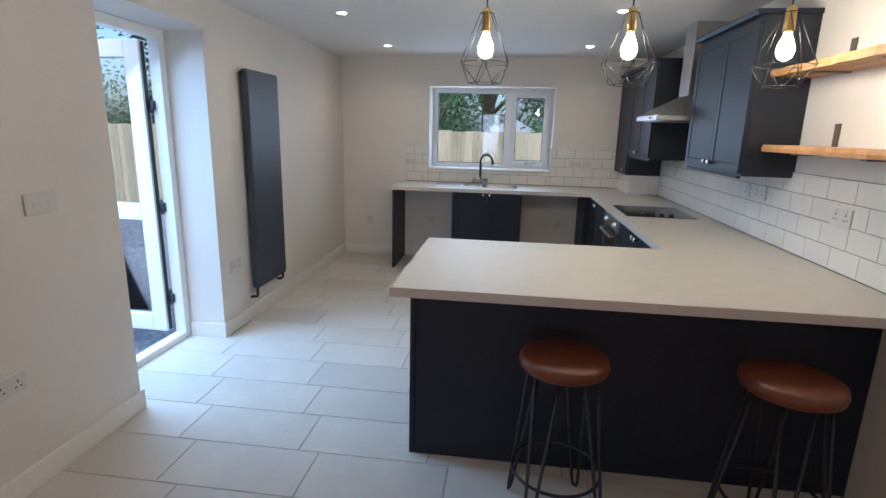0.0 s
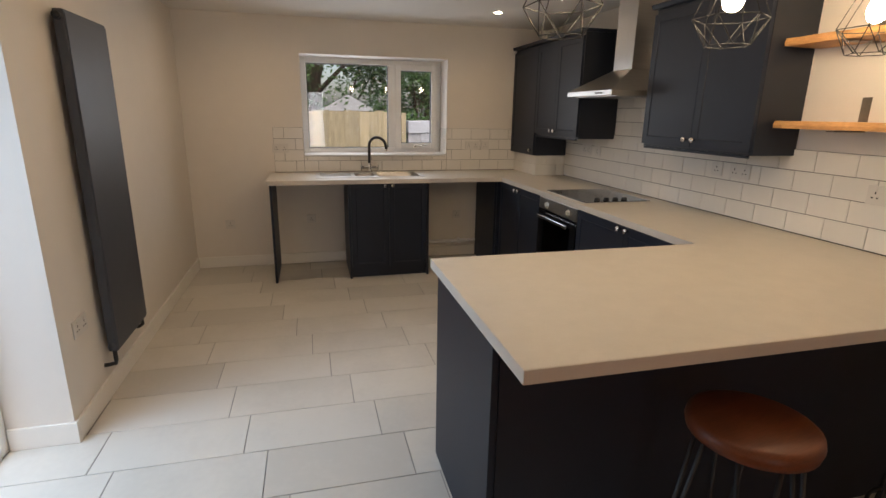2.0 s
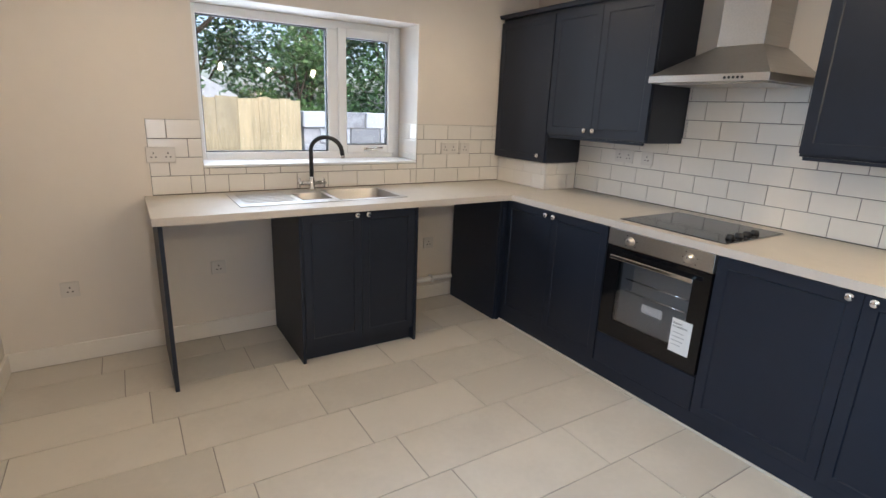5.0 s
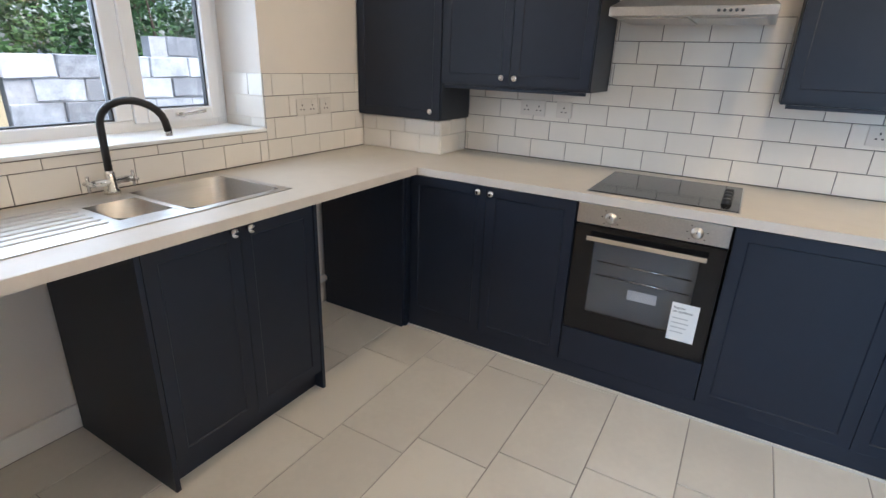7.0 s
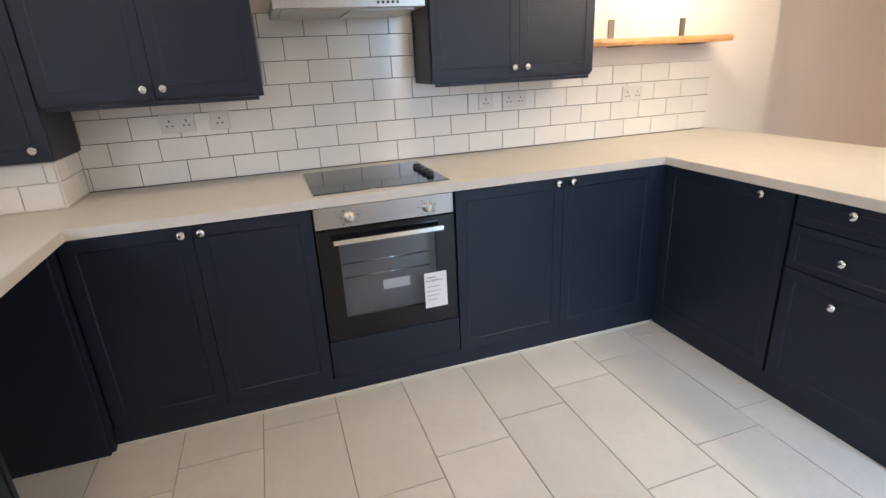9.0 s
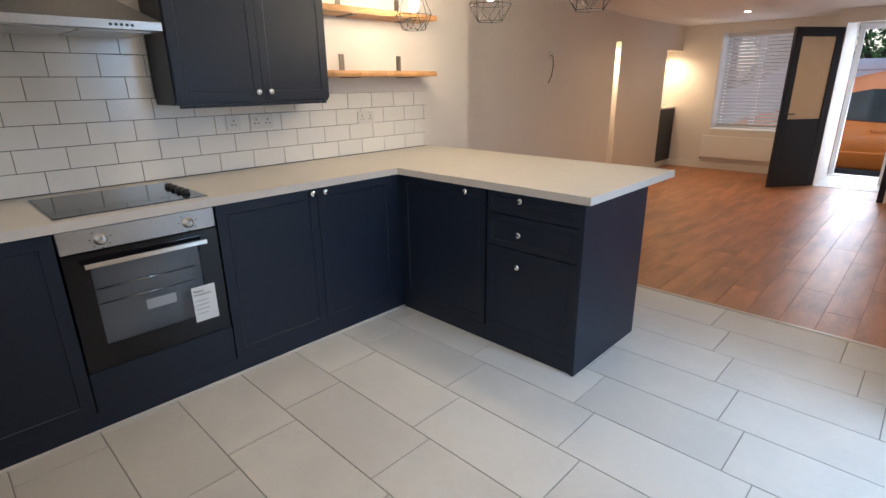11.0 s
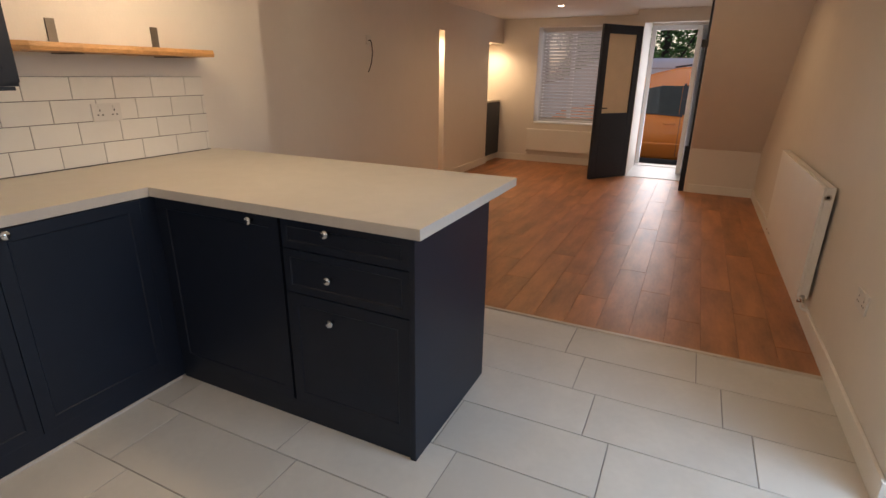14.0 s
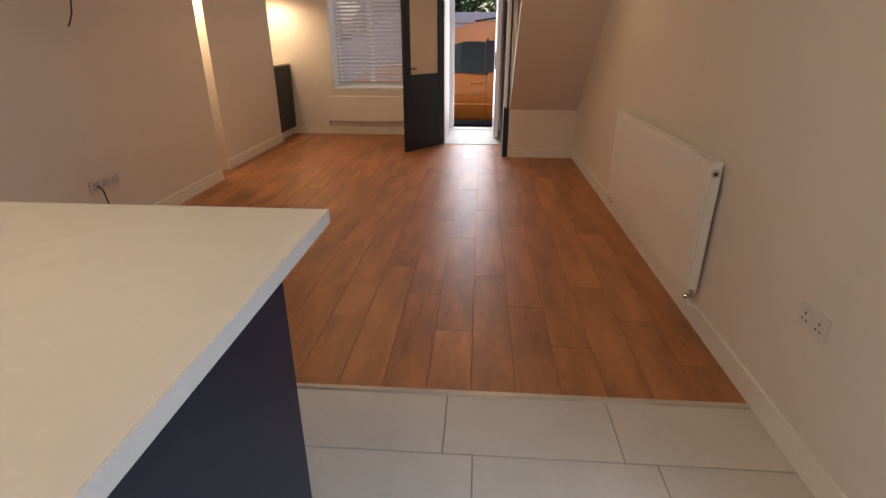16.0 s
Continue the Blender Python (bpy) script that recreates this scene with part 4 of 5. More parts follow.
def panel_radiator(x0, x1, z0, z1, m, label):
    """A white convector radiator whose back is the local plane y = 0 and whose face is at -y."""
    ob = thing("panel_radiator", (0, 0, 0), label, "radiator")
    part("front_panel", box((x0, -0.075, z0), (x1, -0.06, z1), 0.004), M_TRIM, ob)
    part("back_panel", box((x0, -0.032, z0), (x1, -0.02, z1), 0.003), M_TRIM, ob)
    for x in (x0 - 0.002, x1 - 0.008):
        part("side_cover", box((x, -0.0605, z0 + 0.02), (x + 0.01, -0.0195, z1 + 0.004), 0.003), M_TRIM, ob)
    n = int((x1 - x0) / 0.06)
    b2 = None
    for i in range(n):
        xx = x0 + 0.03 + i * (x1 - x0 - 0.06) / (n - 1)
        c = box((xx - 0.024, -0.058, z1 - 0.005), (xx + 0.024, -0.034, z1 + 0.004), 0.001)
        b2 = join(b2, c) if b2 else c
    part("top_grille", b2, M_TRIM, ob)
    for x in (x0 + 0.12, x1 - 0.12):
        part("wall_bracket", box((x - 0.02, -0.021, z0 + 0.05), (x + 0.02, 0.0, z1 - 0.06), 0.002), M_TRIM, ob)
    for x, s in ((x0, -1), (x1, 1)):
        v = x - 0.012 * s
        part("valve", rod((v, -0.045, z0 - 0.028), (v, -0.045, z0 + 0.01), 0.011, rod((v, -0.066, z0 - 0.022), (v, -0.03, z0 - 0.022), 0.009)), M_CHROME, ob, "chrome valve", True)
        part("pipe", tube([(v, -0.045, z0 - 0.025), (v, -0.045, z0 - 0.05), (v + 0.004 * s, -0.04, z0 - 0.062), (v + 0.02 * s, -0.02, z0 - 0.066), (v + 0.03 * s, 0.0, z0 - 0.066)], 0.008), M_TRIM, ob, "white painted pipe", True)
    part("bleed_valve", rod((x1 + 0.002, -0.05, z1 - 0.05), (x1 + 0.012, -0.05, z1 - 0.05), 0.017), M_SATIN, ob, "", True)
    part("bleed_slot", rod((x1 + 0.011, -0.05, z1 - 0.05), (x1 + 0.0135, -0.05, z1 - 0.05), 0.009), M_INK, ob, "", True)
    ob.matrix_basis = m
    return ob


panel_radiator(-0.25, 1.42, 0.17, 0.815, Matrix.Translation((WX_S, 0, 0)) @ Matrix.Rotation(radians(90), 4, "Z"), "long white panel radiator on the living room wall")
panel_radiator(-1.52, -0.35, 0.19, 0.53, Matrix.Translation((0, FY, 0)) @ Matrix.Rotation(radians(180), 4, "Z"), "low white panel radiator under the front window")


# sockets and switches
def socket(m, wide, holes, label="white plastic double wall socket", switch=False):
    ob = thing("wall_socket" if not switch else "light_switch", (0, 0, 0), label, "socket" if not switch else "switch", "sockets and switches")
    part("faceplate", box((-wide / 2, -0.009, -0.043), (wide / 2, 0, 0.043), 0.003), M_PLAST, ob)
    for x in holes:
        if not switch:
            for hx, hz, a, b in ((x, 0.010, 0.003, 0.005), (x - 0.011, -0.012, 0.0045, 0.003), (x + 0.011, -0.012, 0.0045, 0.003)):
                part("pin_slot", box((hx - a, -0.0096, hz - b), (hx + a, -0.008, hz + b)), M_INK, ob)
        part("rocker", box((x - 0.006, -0.012, 0.018 if not switch else -0.012), (x + 0.006, -0.0085, 0.034 if not switch else 0.012), 0.001), M_PLAST, ob)
    ob.matrix_basis = m
    return ob


DBL = (-0.036, 0.036)
ON_E = lambda x, y, z: Matrix.Translation((x, y, z)) @ Matrix.Rotation(radians(-90), 4, "Z")
ON_W = lambda x, y, z: Matrix.Translation((x, y, z)) @ Matrix.Rotation(radians(90), 4, "Z")
ON_N = lambda x, y, z: Matrix.Translation((x, y, z))
TE, TN = EX - 0.009, NY - 0.009
socket(ON_E(TE, 3.11, 1.165), 0.146, DBL)
socket(ON_E(TE, 3.90, 1.185), 0.146, DBL)
socket(ON_E(TE, 4.075, 1.185), 0.086, (0,), "white plastic switched fuse plate")
socket(ON_E(TE, 5.62, 1.19), 0.146, DBL)
socket(ON_E(TE, 5.44, 1.19), 0.086, (0,), "white plastic switched fuse plate")
socket(ON_N(0.93, TN, 1.165), 0.146, DBL)
socket(ON_N(1.07, TN, 1.165), 0.086, (0,), "white plastic single wall socket")
socket(ON_N(-0.97, TN, 1.14), 0.146, DBL)
socket(ON_N(-1.473, NY, 0.421), 0.086, (0,), "white plastic single wall socket")
socket(ON_N(-0.72, NY, 0.45), 0.086, (0,), "white plastic single socket in the appliance gap")
socket(ON_N(0.78, NY, 0.45), 0.086, (0,), "white plastic single socket in the appliance gap")
socket(ON_W(WX_S, 2.46, 1.174), 0.146, DBL, "white plastic double light switch", True)
socket(ON_W(WX_S, 2.20, 0.482), 0.146, DBL)
socket(ON_W(WX_N, 4.05, 0.49), 0.146, DBL)
mp_ = thing("media_plate", (1.9, 0.5, 0.40), "wide grey wall plate with a dangling cable", "wall plate")
part("faceplate", box((1.891, 0.36, 0.36), (1.899, 0.66, 0.445), 0.003), M_PLAST, mp_)
for i in range(3):
    part("module", box((1.888, 0.385 + i * 0.09, 0.378), (1.8908, 0.455 + i * 0.09, 0.428), 0.001), M_GREYP, mp_)
part("cable", tube([(1.889, 0.60, 0.40), (1.87, 0.60, 0.40), (1.86, 0.59, 0.37), (1.862, 0.57, 0.28), (1.865, 0.55, 0.20)], 0.005, None, 8), M_BLACK, mp_, "black cable", True)
wp = thing("cable_outlet", (1.9, 0.44, 1.65), "blank wall plate with a black cable hanging out", "cable outlet")
part("faceplate", box((1.891, 0.40, 1.61), (1.899, 0.486, 1.696), 0.003), M_PLAST, wp)
part("cable", tube([(1.892, 0.45, 1.65), (1.875, 0.45, 1.655), (1.865, 0.44, 1.63), (1.862, 0.435, 1.54), (1.865, 0.455, 1.45), (1.868, 0.49, 1.39), (1.87, 0.505, 1.375)], 0.005, None, 8), M_BLACK, wp, "black cable", True)

# alcove cupboard and stair newel
ac = thing("alcove_cupboard", (2.2, -3.33, 0), "low dark cupboard with a pale top in the alcove", "cupboard")
part("body", box((2.04, -3.63, 0.10), (2.395, -3.03, 0.94), 0.002), M_NAVY, ac)
part("top", box((2.025, -3.635, 0.94), (2.398, -3.025, 0.965), 0.003), M_TOP, ac)
part("plinth", box((2.07, -3.63, 0.0), (2.39, -3.03, 0.10)), M_TRIM, ac)
part("door", box((2.022, -3.62, 0.11), (2.039, -3.04, 0.935), 0.002), M_NAVY, ac)
nw = thing("stair_newel", (-0.93, -2.3, 0), "dark painted newel and door edge by the stairs", "newel post")
part("lower_post", box((-0.955, -2.36, 0), (-0.895, -2.29, 0.56), 0.003), M_NAVY, nw)
part("upper_edge", box((-0.955, -2.36, 0.56), (-0.93, -2.335, CEIL_L - 0.001), 0.002), M_NAVY, nw)
part("latch_block", box((-0.965, -2.335, 1.70), (-0.89, -2.28, 1.78), 0.003), M_BLACK, nw)

# ---- outside ----
b2 = bmesh.new()
prof = [(900, -0.14), (-4.25, -0.14), (-4.26, -0.22), (-4.85, -0.24), (-4.86, -0.36), (-900, -0.36)]
cols = [[b2.verts.new((x, y, z)) for y, z in prof] for x in (-900, 900)]
for i in range(len(prof) - 1):
    b2.faces.new((cols[0][i], cols[1][i], cols[1][i + 1], cols[0][i + 1]))
bmesh.ops.recalc_face_normals(b2, faces=b2.faces[:])
solid("ground", b2, M_ROAD, "dark asphalt and gravel ground round the house", "ground", kind="structure")

# pale slab over the dark ground, added to reflect light onto the car's lower side
solid("pavement", box((-40, -4.84, -0.3), (40, -4.27, -0.205), 0.01), M_BOUNCE, "grey concrete pavement slab added to bounce light onto the car", "pavement", kind="structure")

# loose gravel by the patio door
rg = random.Random(4)
verts, faces = [], []
for i in range(9000):
    u = rg.random() ** 1.6
    x = -2.2 - 6.5 * u
    y = rg.uniform(2.2, 9.8)
    r = rg.uniform(0.010, 0.022) * (1 + 1.3 * u)
    a = rg.uniform(0, 6.28)
    base = len(verts)
    for k in range(4):
        q = a + k * 1.5708 + rg.uniform(-0.3, 0.3)
        verts.append((x + r * math.cos(q) * rg.uniform(0.8, 1.3), y + r * math.sin(q), -0.139))
    for k in range(3):
        q = a + k * 2.094 + 0.5
        verts.append((x + r * 0.55 * math.cos(q), y + r * 0.55 * math.sin(q), -0.139 + r * rg.uniform(0.7, 1.1)))
    faces += [(base, base + 1, base + 4), (base + 1, base + 2, base + 5, base + 4), (base + 2, base + 3, base + 6, base + 5), (base + 3, base, base + 4, base + 6), (base + 4, base + 5, base + 6)]
me = bpy.data.meshes.new("gravel")
me.from_pydata(verts, [], faces)
me.materials.append(M_GRAVEL)
tagged(new("gravel", me), "loose blue-grey gravel of the back yard", "gravel", kind="stuff")
solid("gravel_bed", box((-12, 1.0, -0.139), (-2.16, 10.1, -0.132)), M_GRAVEL, "packed grey gravel bed of the yard", "gravel", kind="structure")

# close-board fence and block wall behind the house
FEY = 10.2
fe = thing("fence", (-4, FEY, -0.14), "new pale pine close-board garden fence", "fence")
board = mesh_of("board", box((-0.072, -0.011, 0), (0.072, 0.011, 1.63), 0.003), M_FENCE)
x, i = -13.0, 0
rf = random.Random(7)
while x < 0.86:
    o = new("board", board)
    o.parent = fe
    o.location = (x + 4, -0.01 * (i % 2), rf.uniform(-0.014, 0.018))
    o.rotation_euler = (0, radians(rf.uniform(-0.3, 0.3)), 0)
    x += 0.128
    i += 1
for z in (0.25, 0.8, 1.35):
    part("rail", box((-13.1, FEY + 0.02, z - 0.14), (0.87, FEY + 0.06, z - 0.06)), M_FENCE, fe)

bw = thing("block_wall", (3, FEY, -0.14), "weathered grey concrete block garden wall", "garden wall")
part("mortar", box((0.94, FEY + 0.02, -0.14), (8.0, FEY + 0.16, 1.34), 0, box((2.3, FEY + 0.02, 1.34), (8.0, FEY + 0.16, 1.56))), M_MORTAR, bw)
rb = random.Random(11)
blocks = []
for k in range(5):
    b2 = box((0, 0, 0), (0.43, 0.19, 0.205), 0.012)
    for v in b2.verts:
        v.co += Vector((rb.uniform(-1, 1), rb.uniform(-1, 1), rb.uniform(-1, 1))) * 0.008
    blocks.append(mesh_of("block", b2, M_BLOCK))
for r in range(8):
    x = 0.93 + (0.22 if r % 2 else 0)
    while x < 7.8:
        if r < 7 or x > 2.2:
            o = new("block", rb.choice(blocks))
            o.parent = bw
            o.location = (x - 3, -0.01 + rb.uniform(-0.02, 0.02), 0.005 + r * 0.214)
        x += 0.445
sd = thing("garden_shed", (0.2, 14.2, -0.14), "pale grey pitched shed roof behind the fence", "shed")
part("roof", prism([(-0.35, 1.55), (0.2, 1.85), (0.75, 1.55), (0.75, 1.5), (-0.35, 1.5)], "y", 13.6, 15.0), M_WOODR, sd)
part("wall", box((-0.28, 13.7, -0.14), (0.68, 14.9, 1.5)), M_FENCE, sd)


def tree(x, y, h, spread, seed, leaves, lean=0.0, base=-0.14, low=0.25, material=None, leaf=0.16, label="tall leafy green tree behind the garden fence", clumps=26):
    """A tapered trunk with limbs and a crown of many single leaves gathered in uneven clumps."""
    rt = random.Random(seed)
    tr = thing("tree", (x, y, base), label, "tree", "trees round the house")
    path = [(x + lean * t + 0.12 * math.sin(3 * t + seed), y + 0.1 * math.cos(2 * t + seed), base + h * 0.85 * t) for t in (0, 0.25, 0.5, 0.75, 1.0)]
    b2 = None
    for i, (p, q) in enumerate(zip(path, path[1:])):
        b2 = rod(p, q, h * 0.026 * (1 - 0.21 * i), b2, 9, h * 0.026 * (1 - 0.21 * (i + 1)))
    tops = []
    for k in range(clumps):
        t = rt.uniform(low, 1.0)
        a = rt.uniform(0, 6.283)
        rr = spread * (0.35 + 0.65 * rt.random()) * (1.05 - 0.55 * max(0, t - 0.4))
        c = Vector((x + lean * t + rr * math.cos(a), y + rr * math.sin(a), base + h * (0.08 + 0.9 * t)))
        tops.append((c, spread * rt.uniform(0.25, 0.5)))
        if k % 2 == 0:
            i = min(3, int(t * 3.4))
            rod(path[i], c, h * 0.008, b2, 6, h * 0.002)
    part("trunk", b2, M_BARK, tr)
    vs, fs = [], []
    for i in range(leaves):
        c, r = tops[i % len(tops)]
        d = Vector((rt.gauss(0, 1), rt.gauss(0, 1), rt.gauss(0, 0.75)))
        d = d.normalized() * r * rt.random() ** 0.45
        p = c + d
        u = Vector((rt.gauss(0, 1), rt.gauss(0, 1), rt.gauss(0, 0.6))).normalized()
        w = u.cross(Vector((rt.gauss(0, 1), rt.gauss(0, 1), 1.0))).normalized()
        s = leaf * rt.uniform(0.6, 1.3)
        n = len(vs)
        vs += [p - u * s * 0.6, p + w * s * 0.28, p + u * s * 0.6, p - w * s * 0.28]
        fs.append((n, n + 1, n + 2, n + 3))
    me = bpy.data.meshes.new("crown")
    me.from_pydata([v - ORG[tr] for v in vs], [], fs)
    me.materials.append(material or M_LEAF)
    cr = new("crown", me)
    cr.parent = tr
    return tr


for i, (x, y, h, s) in enumerate(((-9.5, 14.5, 8.5, 2.6), (-6.2, 13.6, 7.5, 2.4), (-3.2, 14.8, 9.0, 2.7), (-0.4, 16.2, 9.5, 2.6), (2.4, 14.6, 8.0, 2.3), (4.9, 15.5, 9.0, 2.6), (7.9, 13.9, 8.5, 2.5), (11.0, 13.5, 8.5, 2.7))):
    tree(x, y, h, s, 20 + i, 17000, low=0.05, leaf=0.115, material=M_LEAF if i % 3 else M_LEAF2, clumps=34)
for i, (x, y) in enumerate(((-8, 12.2), (-5.0, 12.0), (-1.6, 12.1), (1.4, 12.2), (3.4, 11.9), (5.6, 12.1))):
    tree(x, y, 2.6, 1.1, 60 + i, 5000, low=0.15, leaf=0.075, material=M_LEAF2, label="bright green shrub behind the garden fence", clumps=20)
for i, (x, y, h, s) in enumerate(((-3.4, -11.5, 6.0, 2.0), (0.2, -12.0, 6.5, 2.2), (3.5, -11.5, 6.0, 2.0))):
    tree(x, y, h, s, 90 + i, 16000, base=-0.36, low=0.0, leaf=0.15, material=M_LEAF2, label="leafy tree across the road", clumps=34)

# parked orange car seen through the front door; its nose points to +x
CY = -5.42
car = thing("car", (-1.4, CY - 0.85, -0.36), "orange people carrier parked on the road outside", "car")
side = [(-3.3, 0.0), (-3.35, 0.6), (-3.2, 0.75), (-3.05, 1.35), (-2.7, 1.50), (-1.1, 1.56), (-0.6, 1.53), (-0.15, 1.42), (0.2, 1.25), (0.75, 0.88), (1.45, 0.72), (1.7, 0.5), (1.72, 0.05), (1.6, -0.08), (-3.2, -0.08)]
b2 = prism(side, "y", CY - 1.7, CY)
for v in b2.verts:
    if v.co.z > 0.7:
        mid = CY - 0.85
        v.co.y = mid + (v.co.y - mid) * (1 - 0.16 * (v.co.z - 0.7))
bmesh.ops.bevel(b2, geom=b2.edges[:], offset=0.045, segments=3, affect="EDGES")
cb = part("body", b2, M_CAR, car, "", True)


def on_side(pts, depth, lift):
    """A patch on the car's near side following its tumblehome."""
    c = prism(pts, "y", CY - depth, CY + lift)
    for v in c.verts:
        if v.co.z > 0.7:
            v.co.y -= 0.85 * 0.16 * (v.co.z - 0.7)
    return c


part("side_window", on_side([(0.5, 0.80), (-0.68, 0.72), (-0.68, 1.22), (-0.35, 1.22), (0.0, 1.14)], 0.02, 0.004), M_CGLASS, cb)
part("side_window", on_side([(-0.84, 0.74), (-1.75, 0.76), (-1.75, 1.24), (-0.84, 1.24)], 0.02, 0.004), M_CGLASS, cb)
part("side_window", on_side([(-1.9, 0.78), (-2.8, 0.82), (-2.65, 1.22), (-1.9, 1.24)], 0.02, 0.004), M_CGLASS, cb)
part("window_trim", on_side([(0.5, 0.76), (-0.74, 0.70), (-0.74, 1.26), (-0.70, 1.26), (-0.70, 0.735), (0.5, 0.785)], 0.01, 0.008), M_SEAL, cb)
for x0 in (-0.72, -1.8, 0.2):
    part("door_seam", on_side([(x0, 0.0), (x0 + 0.008, 0.0), (x0 + 0.008, 0.72), (x0, 0.72)], 0.01, 0.002), M_SEAL, cb)
part("crease", box((-3.2, CY - 0.01, 0.20), (1.2, CY + 0.008, 0.23), 0.008), M_CAR, cb)
part("door_handle", tube([(-0.46, CY, 0.57), (-0.48, CY + 0.04, 0.57), (-0.62, CY + 0.04, 0.57), (-0.64, CY, 0.57)], 0.013), M_CAR, cb, "", True)
part("sill", box((-3.1, CY - 0.1, -0.14), (1.2, CY + 0.005, -0.06), 0.01), M_SEAL, cb)
part("pillar", on_side([(-0.685, 0.73), (-0.835, 0.735), (-0.835, 1.235), (-0.685, 1.225)], 0.012, 0.006), M_SEAL, cb, "black door pillar")
part("roof_rail", tube([(-2.5, CY - 0.2, 1.50), (-2.3, CY - 0.2, 1.57), (-1.0, CY - 0.2, 1.60), (-0.5, CY - 0.2, 1.53)], 0.016), M_SEAL, cb, "", True)
part("door_mirror", box((0.22, CY - 0.02, 0.80), (0.36, CY + 0.16, 0.94), 0.03), M_CAR, cb)
for wx in (-2.6, 0.6):
    for wy in (CY - 0.09, CY - 1.61):
        wh = part("wheel", lathe([(0.18, -0.1), (0.30, -0.1), (0.32, -0.06), (0.32, 0.06), (0.30, 0.1), (0.18, 0.1)], 28, pose(wx, wy, -0.04, 90)), M_RUB, car, "black tyre", True)
        part("rim", lathe([(0.0, -0.09), (0.18, -0.1), (0.185, 0.1), (0.0, 0.09)], 20, pose(wx, wy, -0.04, 90)), M_STEEL, wh, "", True)

# white van further off across the road
vn = thing("van", (-1, -9.2, -0.36), "white van parked across the road", "van")
b2 = prism([(-2.6, 0.0), (-2.6, 1.66), (-2.4, 1.74), (0.9, 1.74), (1.3, 1.68), (1.9, 1.3), (2.9, 1.0), (3.0, 0.0)], "y", -9.2, -7.6)
bmesh.ops.bevel(b2, geom=b2.edges[:], offset=0.06, segments=2, affect="EDGES")
vb = part("body", b2, M_VAN, vn)
for z in (1.38, 1.52):
    part("side_rib", box((-2.5, -7.61, z), (1.2, -7.585, z + 0.03), 0.005), M_GREYP, vb)
for wx in (-1.8, 2.1):
    part("wheel", lathe([(0.0, -0.1), (0.30, -0.1), (0.33, -0.06), (0.33, 0.06), (0.30, 0.1), (0.0, 0.1)], 24, pose(wx, -7.72, -0.03, 90)), M_RUB, vn, "black tyre", True)

# ---- floor tiles, planks and wall tiles, last ----
TL, TW, Y0 = 0.620, 0.3087, 2.045
FLOOR = bpy.data.objects["floor"]


def piece_mesh(name, sx, sy, sz, material, bev):
    """A slab with softened upper edges, its top at z = 0."""
    b3 = bmesh.new()
    a, b, c, d = sx / 2, sy / 2, sx / 2 - bev, sy / 2 - bev
    r1 = [b3.verts.new((s * a, t * b, -sz)) for s, t in ((-1, -1), (1, -1), (1, 1), (-1, 1))]
    r2 = [b3.verts.new((s * a, t * b, -bev)) for s, t in ((-1, -1), (1, -1), (1, 1), (-1, 1))]
    r3 = [b3.verts.new((s * c, t * d, 0)) for s, t in ((-1, -1), (1, -1), (1, 1), (-1, 1))]
    for p, q in ((r1, r2), (r2, r3)):
        for k in range(4):
            b3.faces.new((p[k], p[(k + 1) % 4], q[(k + 1) % 4], q[k]))
    b3.faces.new(r3)
    return mesh_of(name, b3, material)


CACHE = {}


def piece(name, size, material, bev, parent, m):
    key = (name, round(size[0], 3), round(size[1], 3))
    if key not in CACHE:
        CACHE[key] = piece_mesh(name, size[0], size[1], size[2], material, bev)
    o = new(name, CACHE[key])
    o.parent = parent
    o.matrix_basis = m
    return o


for r in range(15):
    ya, yb = Y0 + r * TW, min(Y0 + (r + 1) * TW, NY - 0.015)
    j = -0.53 - 0.1045 * r
    while j > -2.6:
        j -= TL
    while j < EX:
        xa, xb = max(j, (-2.06 if D0 + 0.02 < (ya + yb) / 2 < D1 else WX_N) + 0.0), min(j + TL, 1.69)
        j += TL
        if xb - xa < 0.03:
            continue
        piece("floor_tile", (xb - xa - 0.0045, yb - ya - 0.0045, 0.008), M_FTILE, 0.0012, FLOOR, pose((xa + xb) / 2, (ya + yb) / 2, 0))

LIV = bpy.data.objects["floor_living"]
PW, PL = 0.182, 1.22
k, x = 0, WX_S + 0.002
rp = random.Random(3)
while x < 2.38:
    xb = min(x + PW, 2.4)
    y = 2.02
    first = True
    while y > FY:
        yl = y - (PL * (0.2 + 0.8 * ((k * 0.37) % 1)) if first else PL)
        yl = max(yl, FY)
        first = False
        if y - yl > 0.05:
            piece("floor_plank", (xb - x - 0.0016, y - yl - 0.0016, 0.008), M_PLANK, 0.0011, LIV, pose((x + xb) / 2, (y + yl) / 2, 0))
        y = yl
    x += PW
    k += 1

# metro tiles on a dark bed; running bond
WEST, WNORTH = bpy.data.objects["wall_east"], bpy.data.objects["wall_north"]
GW, GH = 0.2055, 0.1045
solid("tile_grout_east", box((EX - 0.0045, 2.515, WT), (EX + 0.001, 6.05, 1.333), 0, box((EX - 0.0045, 4.47, 1.333), (EX + 0.001, 5.22, 1.648))), M_WGROUT, "dark grout behind the metro tiles", "grout", kind="structure")
solid("tile_grout_north", box((-1.03, NY - 0.0045, WT), (W0 - 0.001, NY + 0.001, 1.333), 0, box((W1 + 0.001, NY - 0.0045, WT), (1.408, NY + 0.001, 1.333), 0, box((W0 - 0.001, NY - 0.0045, WT), (W1 + 0.001, NY + 0.001, 1.06)))), M_WGROUT,
      "dark grout behind the window wall tiles", "grout", kind="structure")


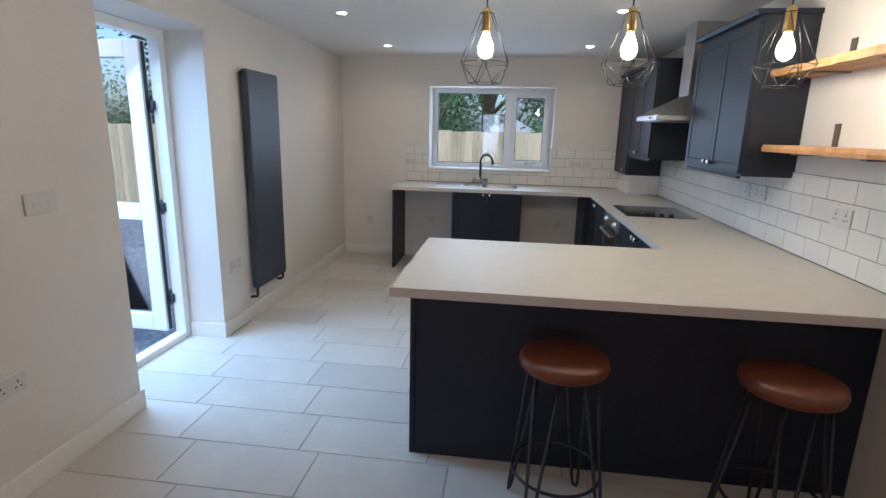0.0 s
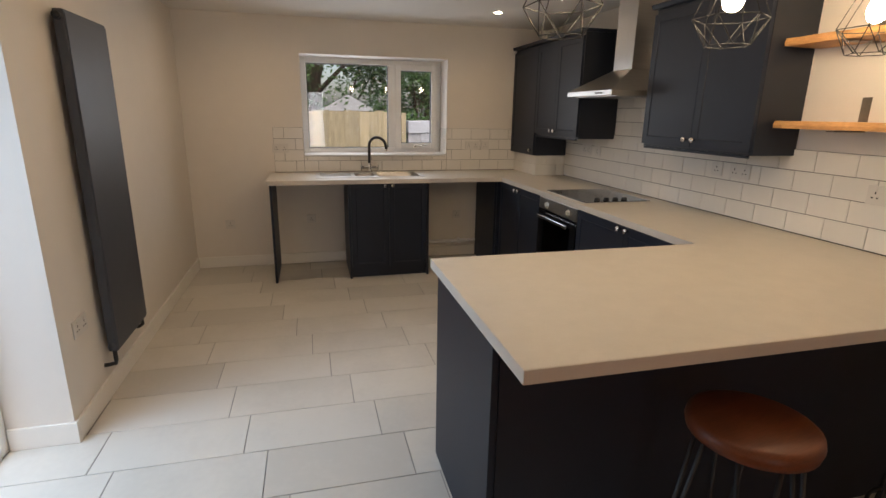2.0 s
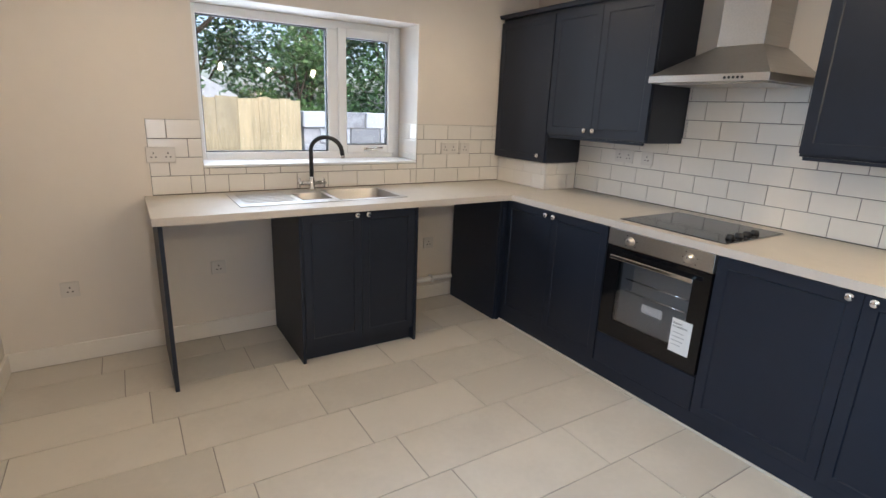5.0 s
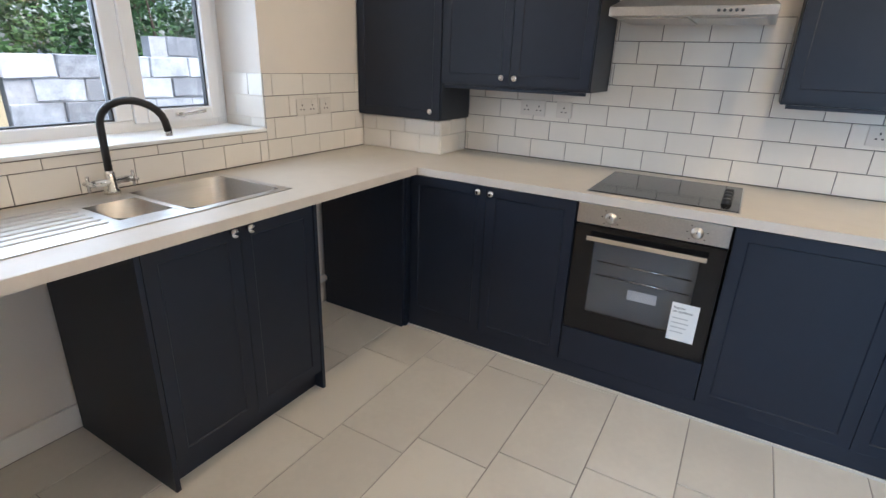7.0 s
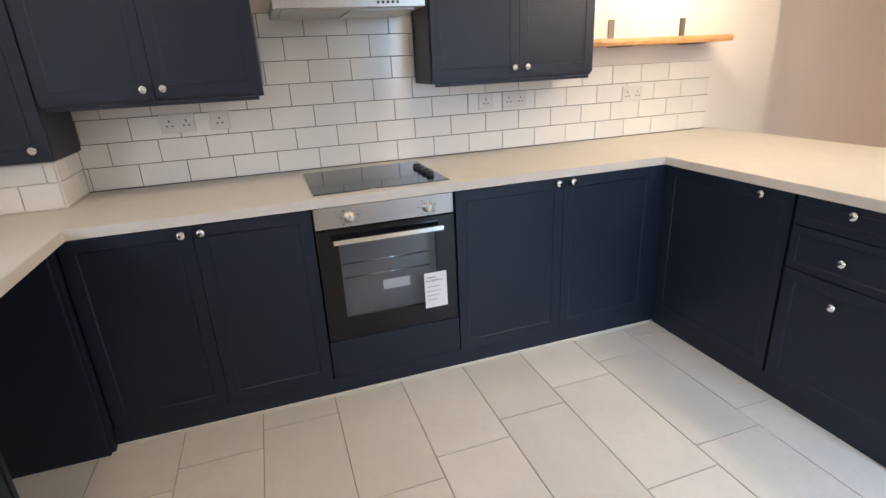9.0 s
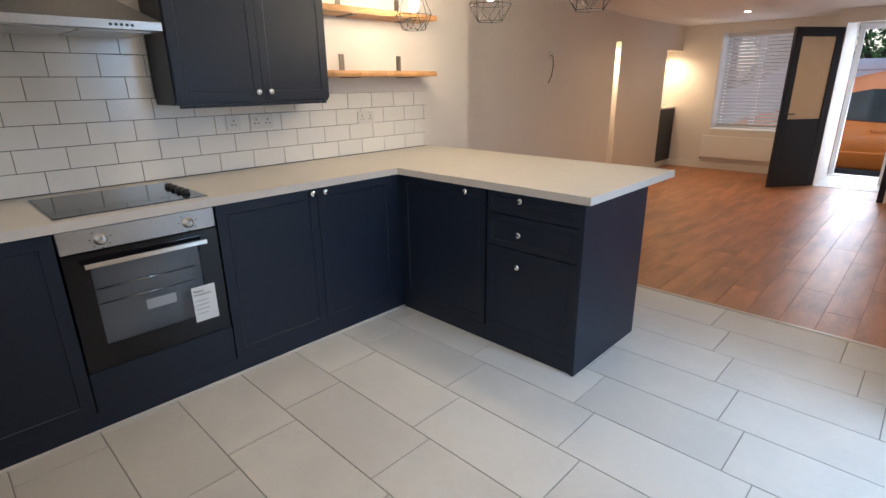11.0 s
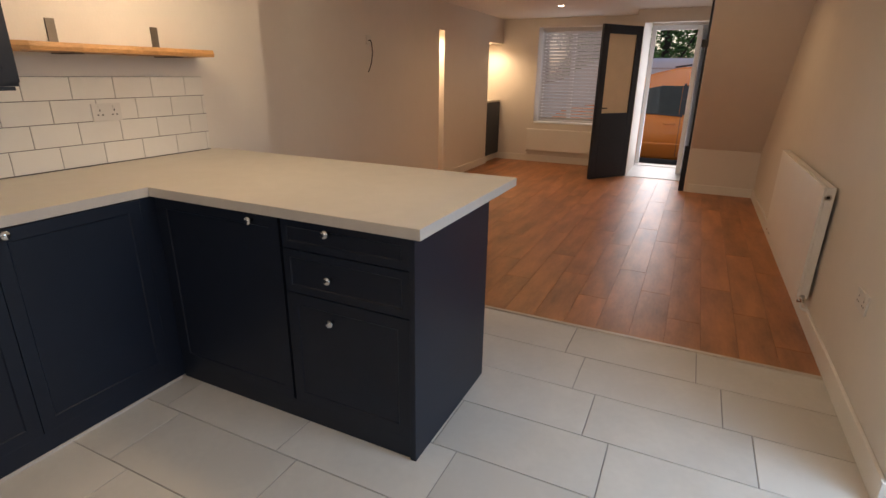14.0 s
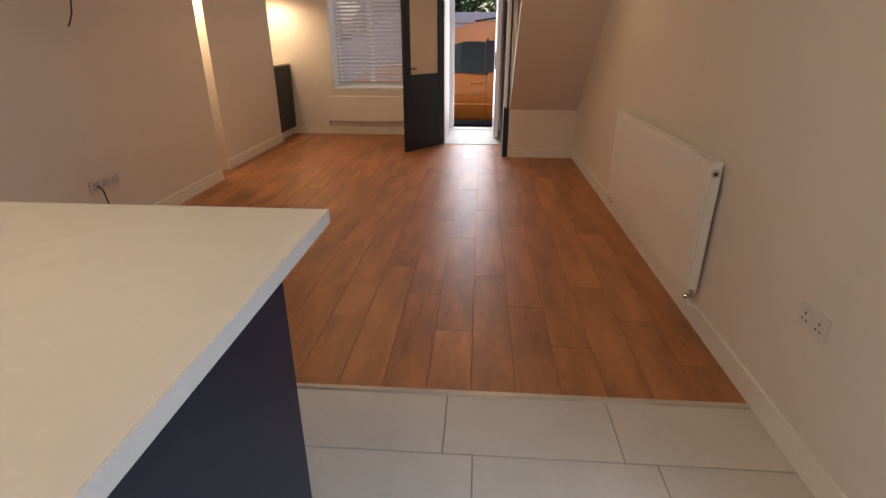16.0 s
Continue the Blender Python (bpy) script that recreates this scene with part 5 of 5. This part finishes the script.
def tile_run(a0, a1, z0, z1, start, m, parent, phase=0):
    """Running-bond tiles over a rectangle of a wall; m maps (along, up) to the wall."""
    r = 0
    while True:
        za = WT + 0.004 + r * GH
        if za >= z1 - 0.01:
            break
        zb = min(za + GH, z1)
        j = start + (GW / 2 if (r + phase) % 2 else 0) - 40 * GW
        while j < a1:
            p, q = max(j, a0), min(j + GW, a1)
            j += GW
            if q - p < 0.012 or zb - max(za, z0) < 0.012:
                continue
            c = max(za, z0)
            piece("wall_tile", (q - p - 0.003, zb - c - 0.003, 0.006), M_WTILE, 0.0015, parent, m @ pose((p + q) / 2, (c + zb) / 2, 0))
        r += 1


M_E = Matrix(((0, 0, -1, EX - 0.0085), (-1, 0, 0, 0), (0, 1, 0, 0), (0, 0, 0, 1)))
tile_run(-6.045, -2.515, WT, 1.333, -4.795, M_E, WEST)
tile_run(-5.22, -4.47, 1.333, 1.648, -4.795, M_E, WEST)
M_N = Matrix(((1, 0, 0, 0), (0, 0, -1, NY - 0.0085), (0, 1, 0, 0), (0, 0, 0, 1)))
tile_run(-1.03, W0 - 0.001, WT, 1.333, -0.83, M_N, WNORTH)
tile_run(W0 - 0.001, W1 + 0.001, WT, 1.06, -0.83, M_N, WNORTH)
tile_run(W1 + 0.001, 1.408, WT, 1.333, -0.83, M_N, WNORTH)
BOXING = bpy.data.objects["tiled_boxing"]
M_B = Matrix(((0, 0, -1, 1.41 - 0.007), (-1, 0, 0, 0), (0, 1, 0, 0), (0, 0, 0, 1)))
tile_run(-6.60, -6.05, WT, 1.10, -6.6, M_B, BOXING)
M_B2 = Matrix(((1, 0, 0, 0), (0, 0, -1, 6.05 - 0.007), (0, 1, 0, 0), (0, 0, 0, 1)))
tile_run(1.405, EX - 0.01, WT, 1.10, 1.405, M_B2, BOXING)
# tiled returns of the window reveal
M_R = Matrix(((0, 0, -1, W1 - 0.004), (-1, 0, 0, 0), (0, 1, 0, 0), (0, 0, 0, 1)))
tile_run(-6.88, -6.605, 1.082, 1.333, -6.605, M_R, WNORTH)
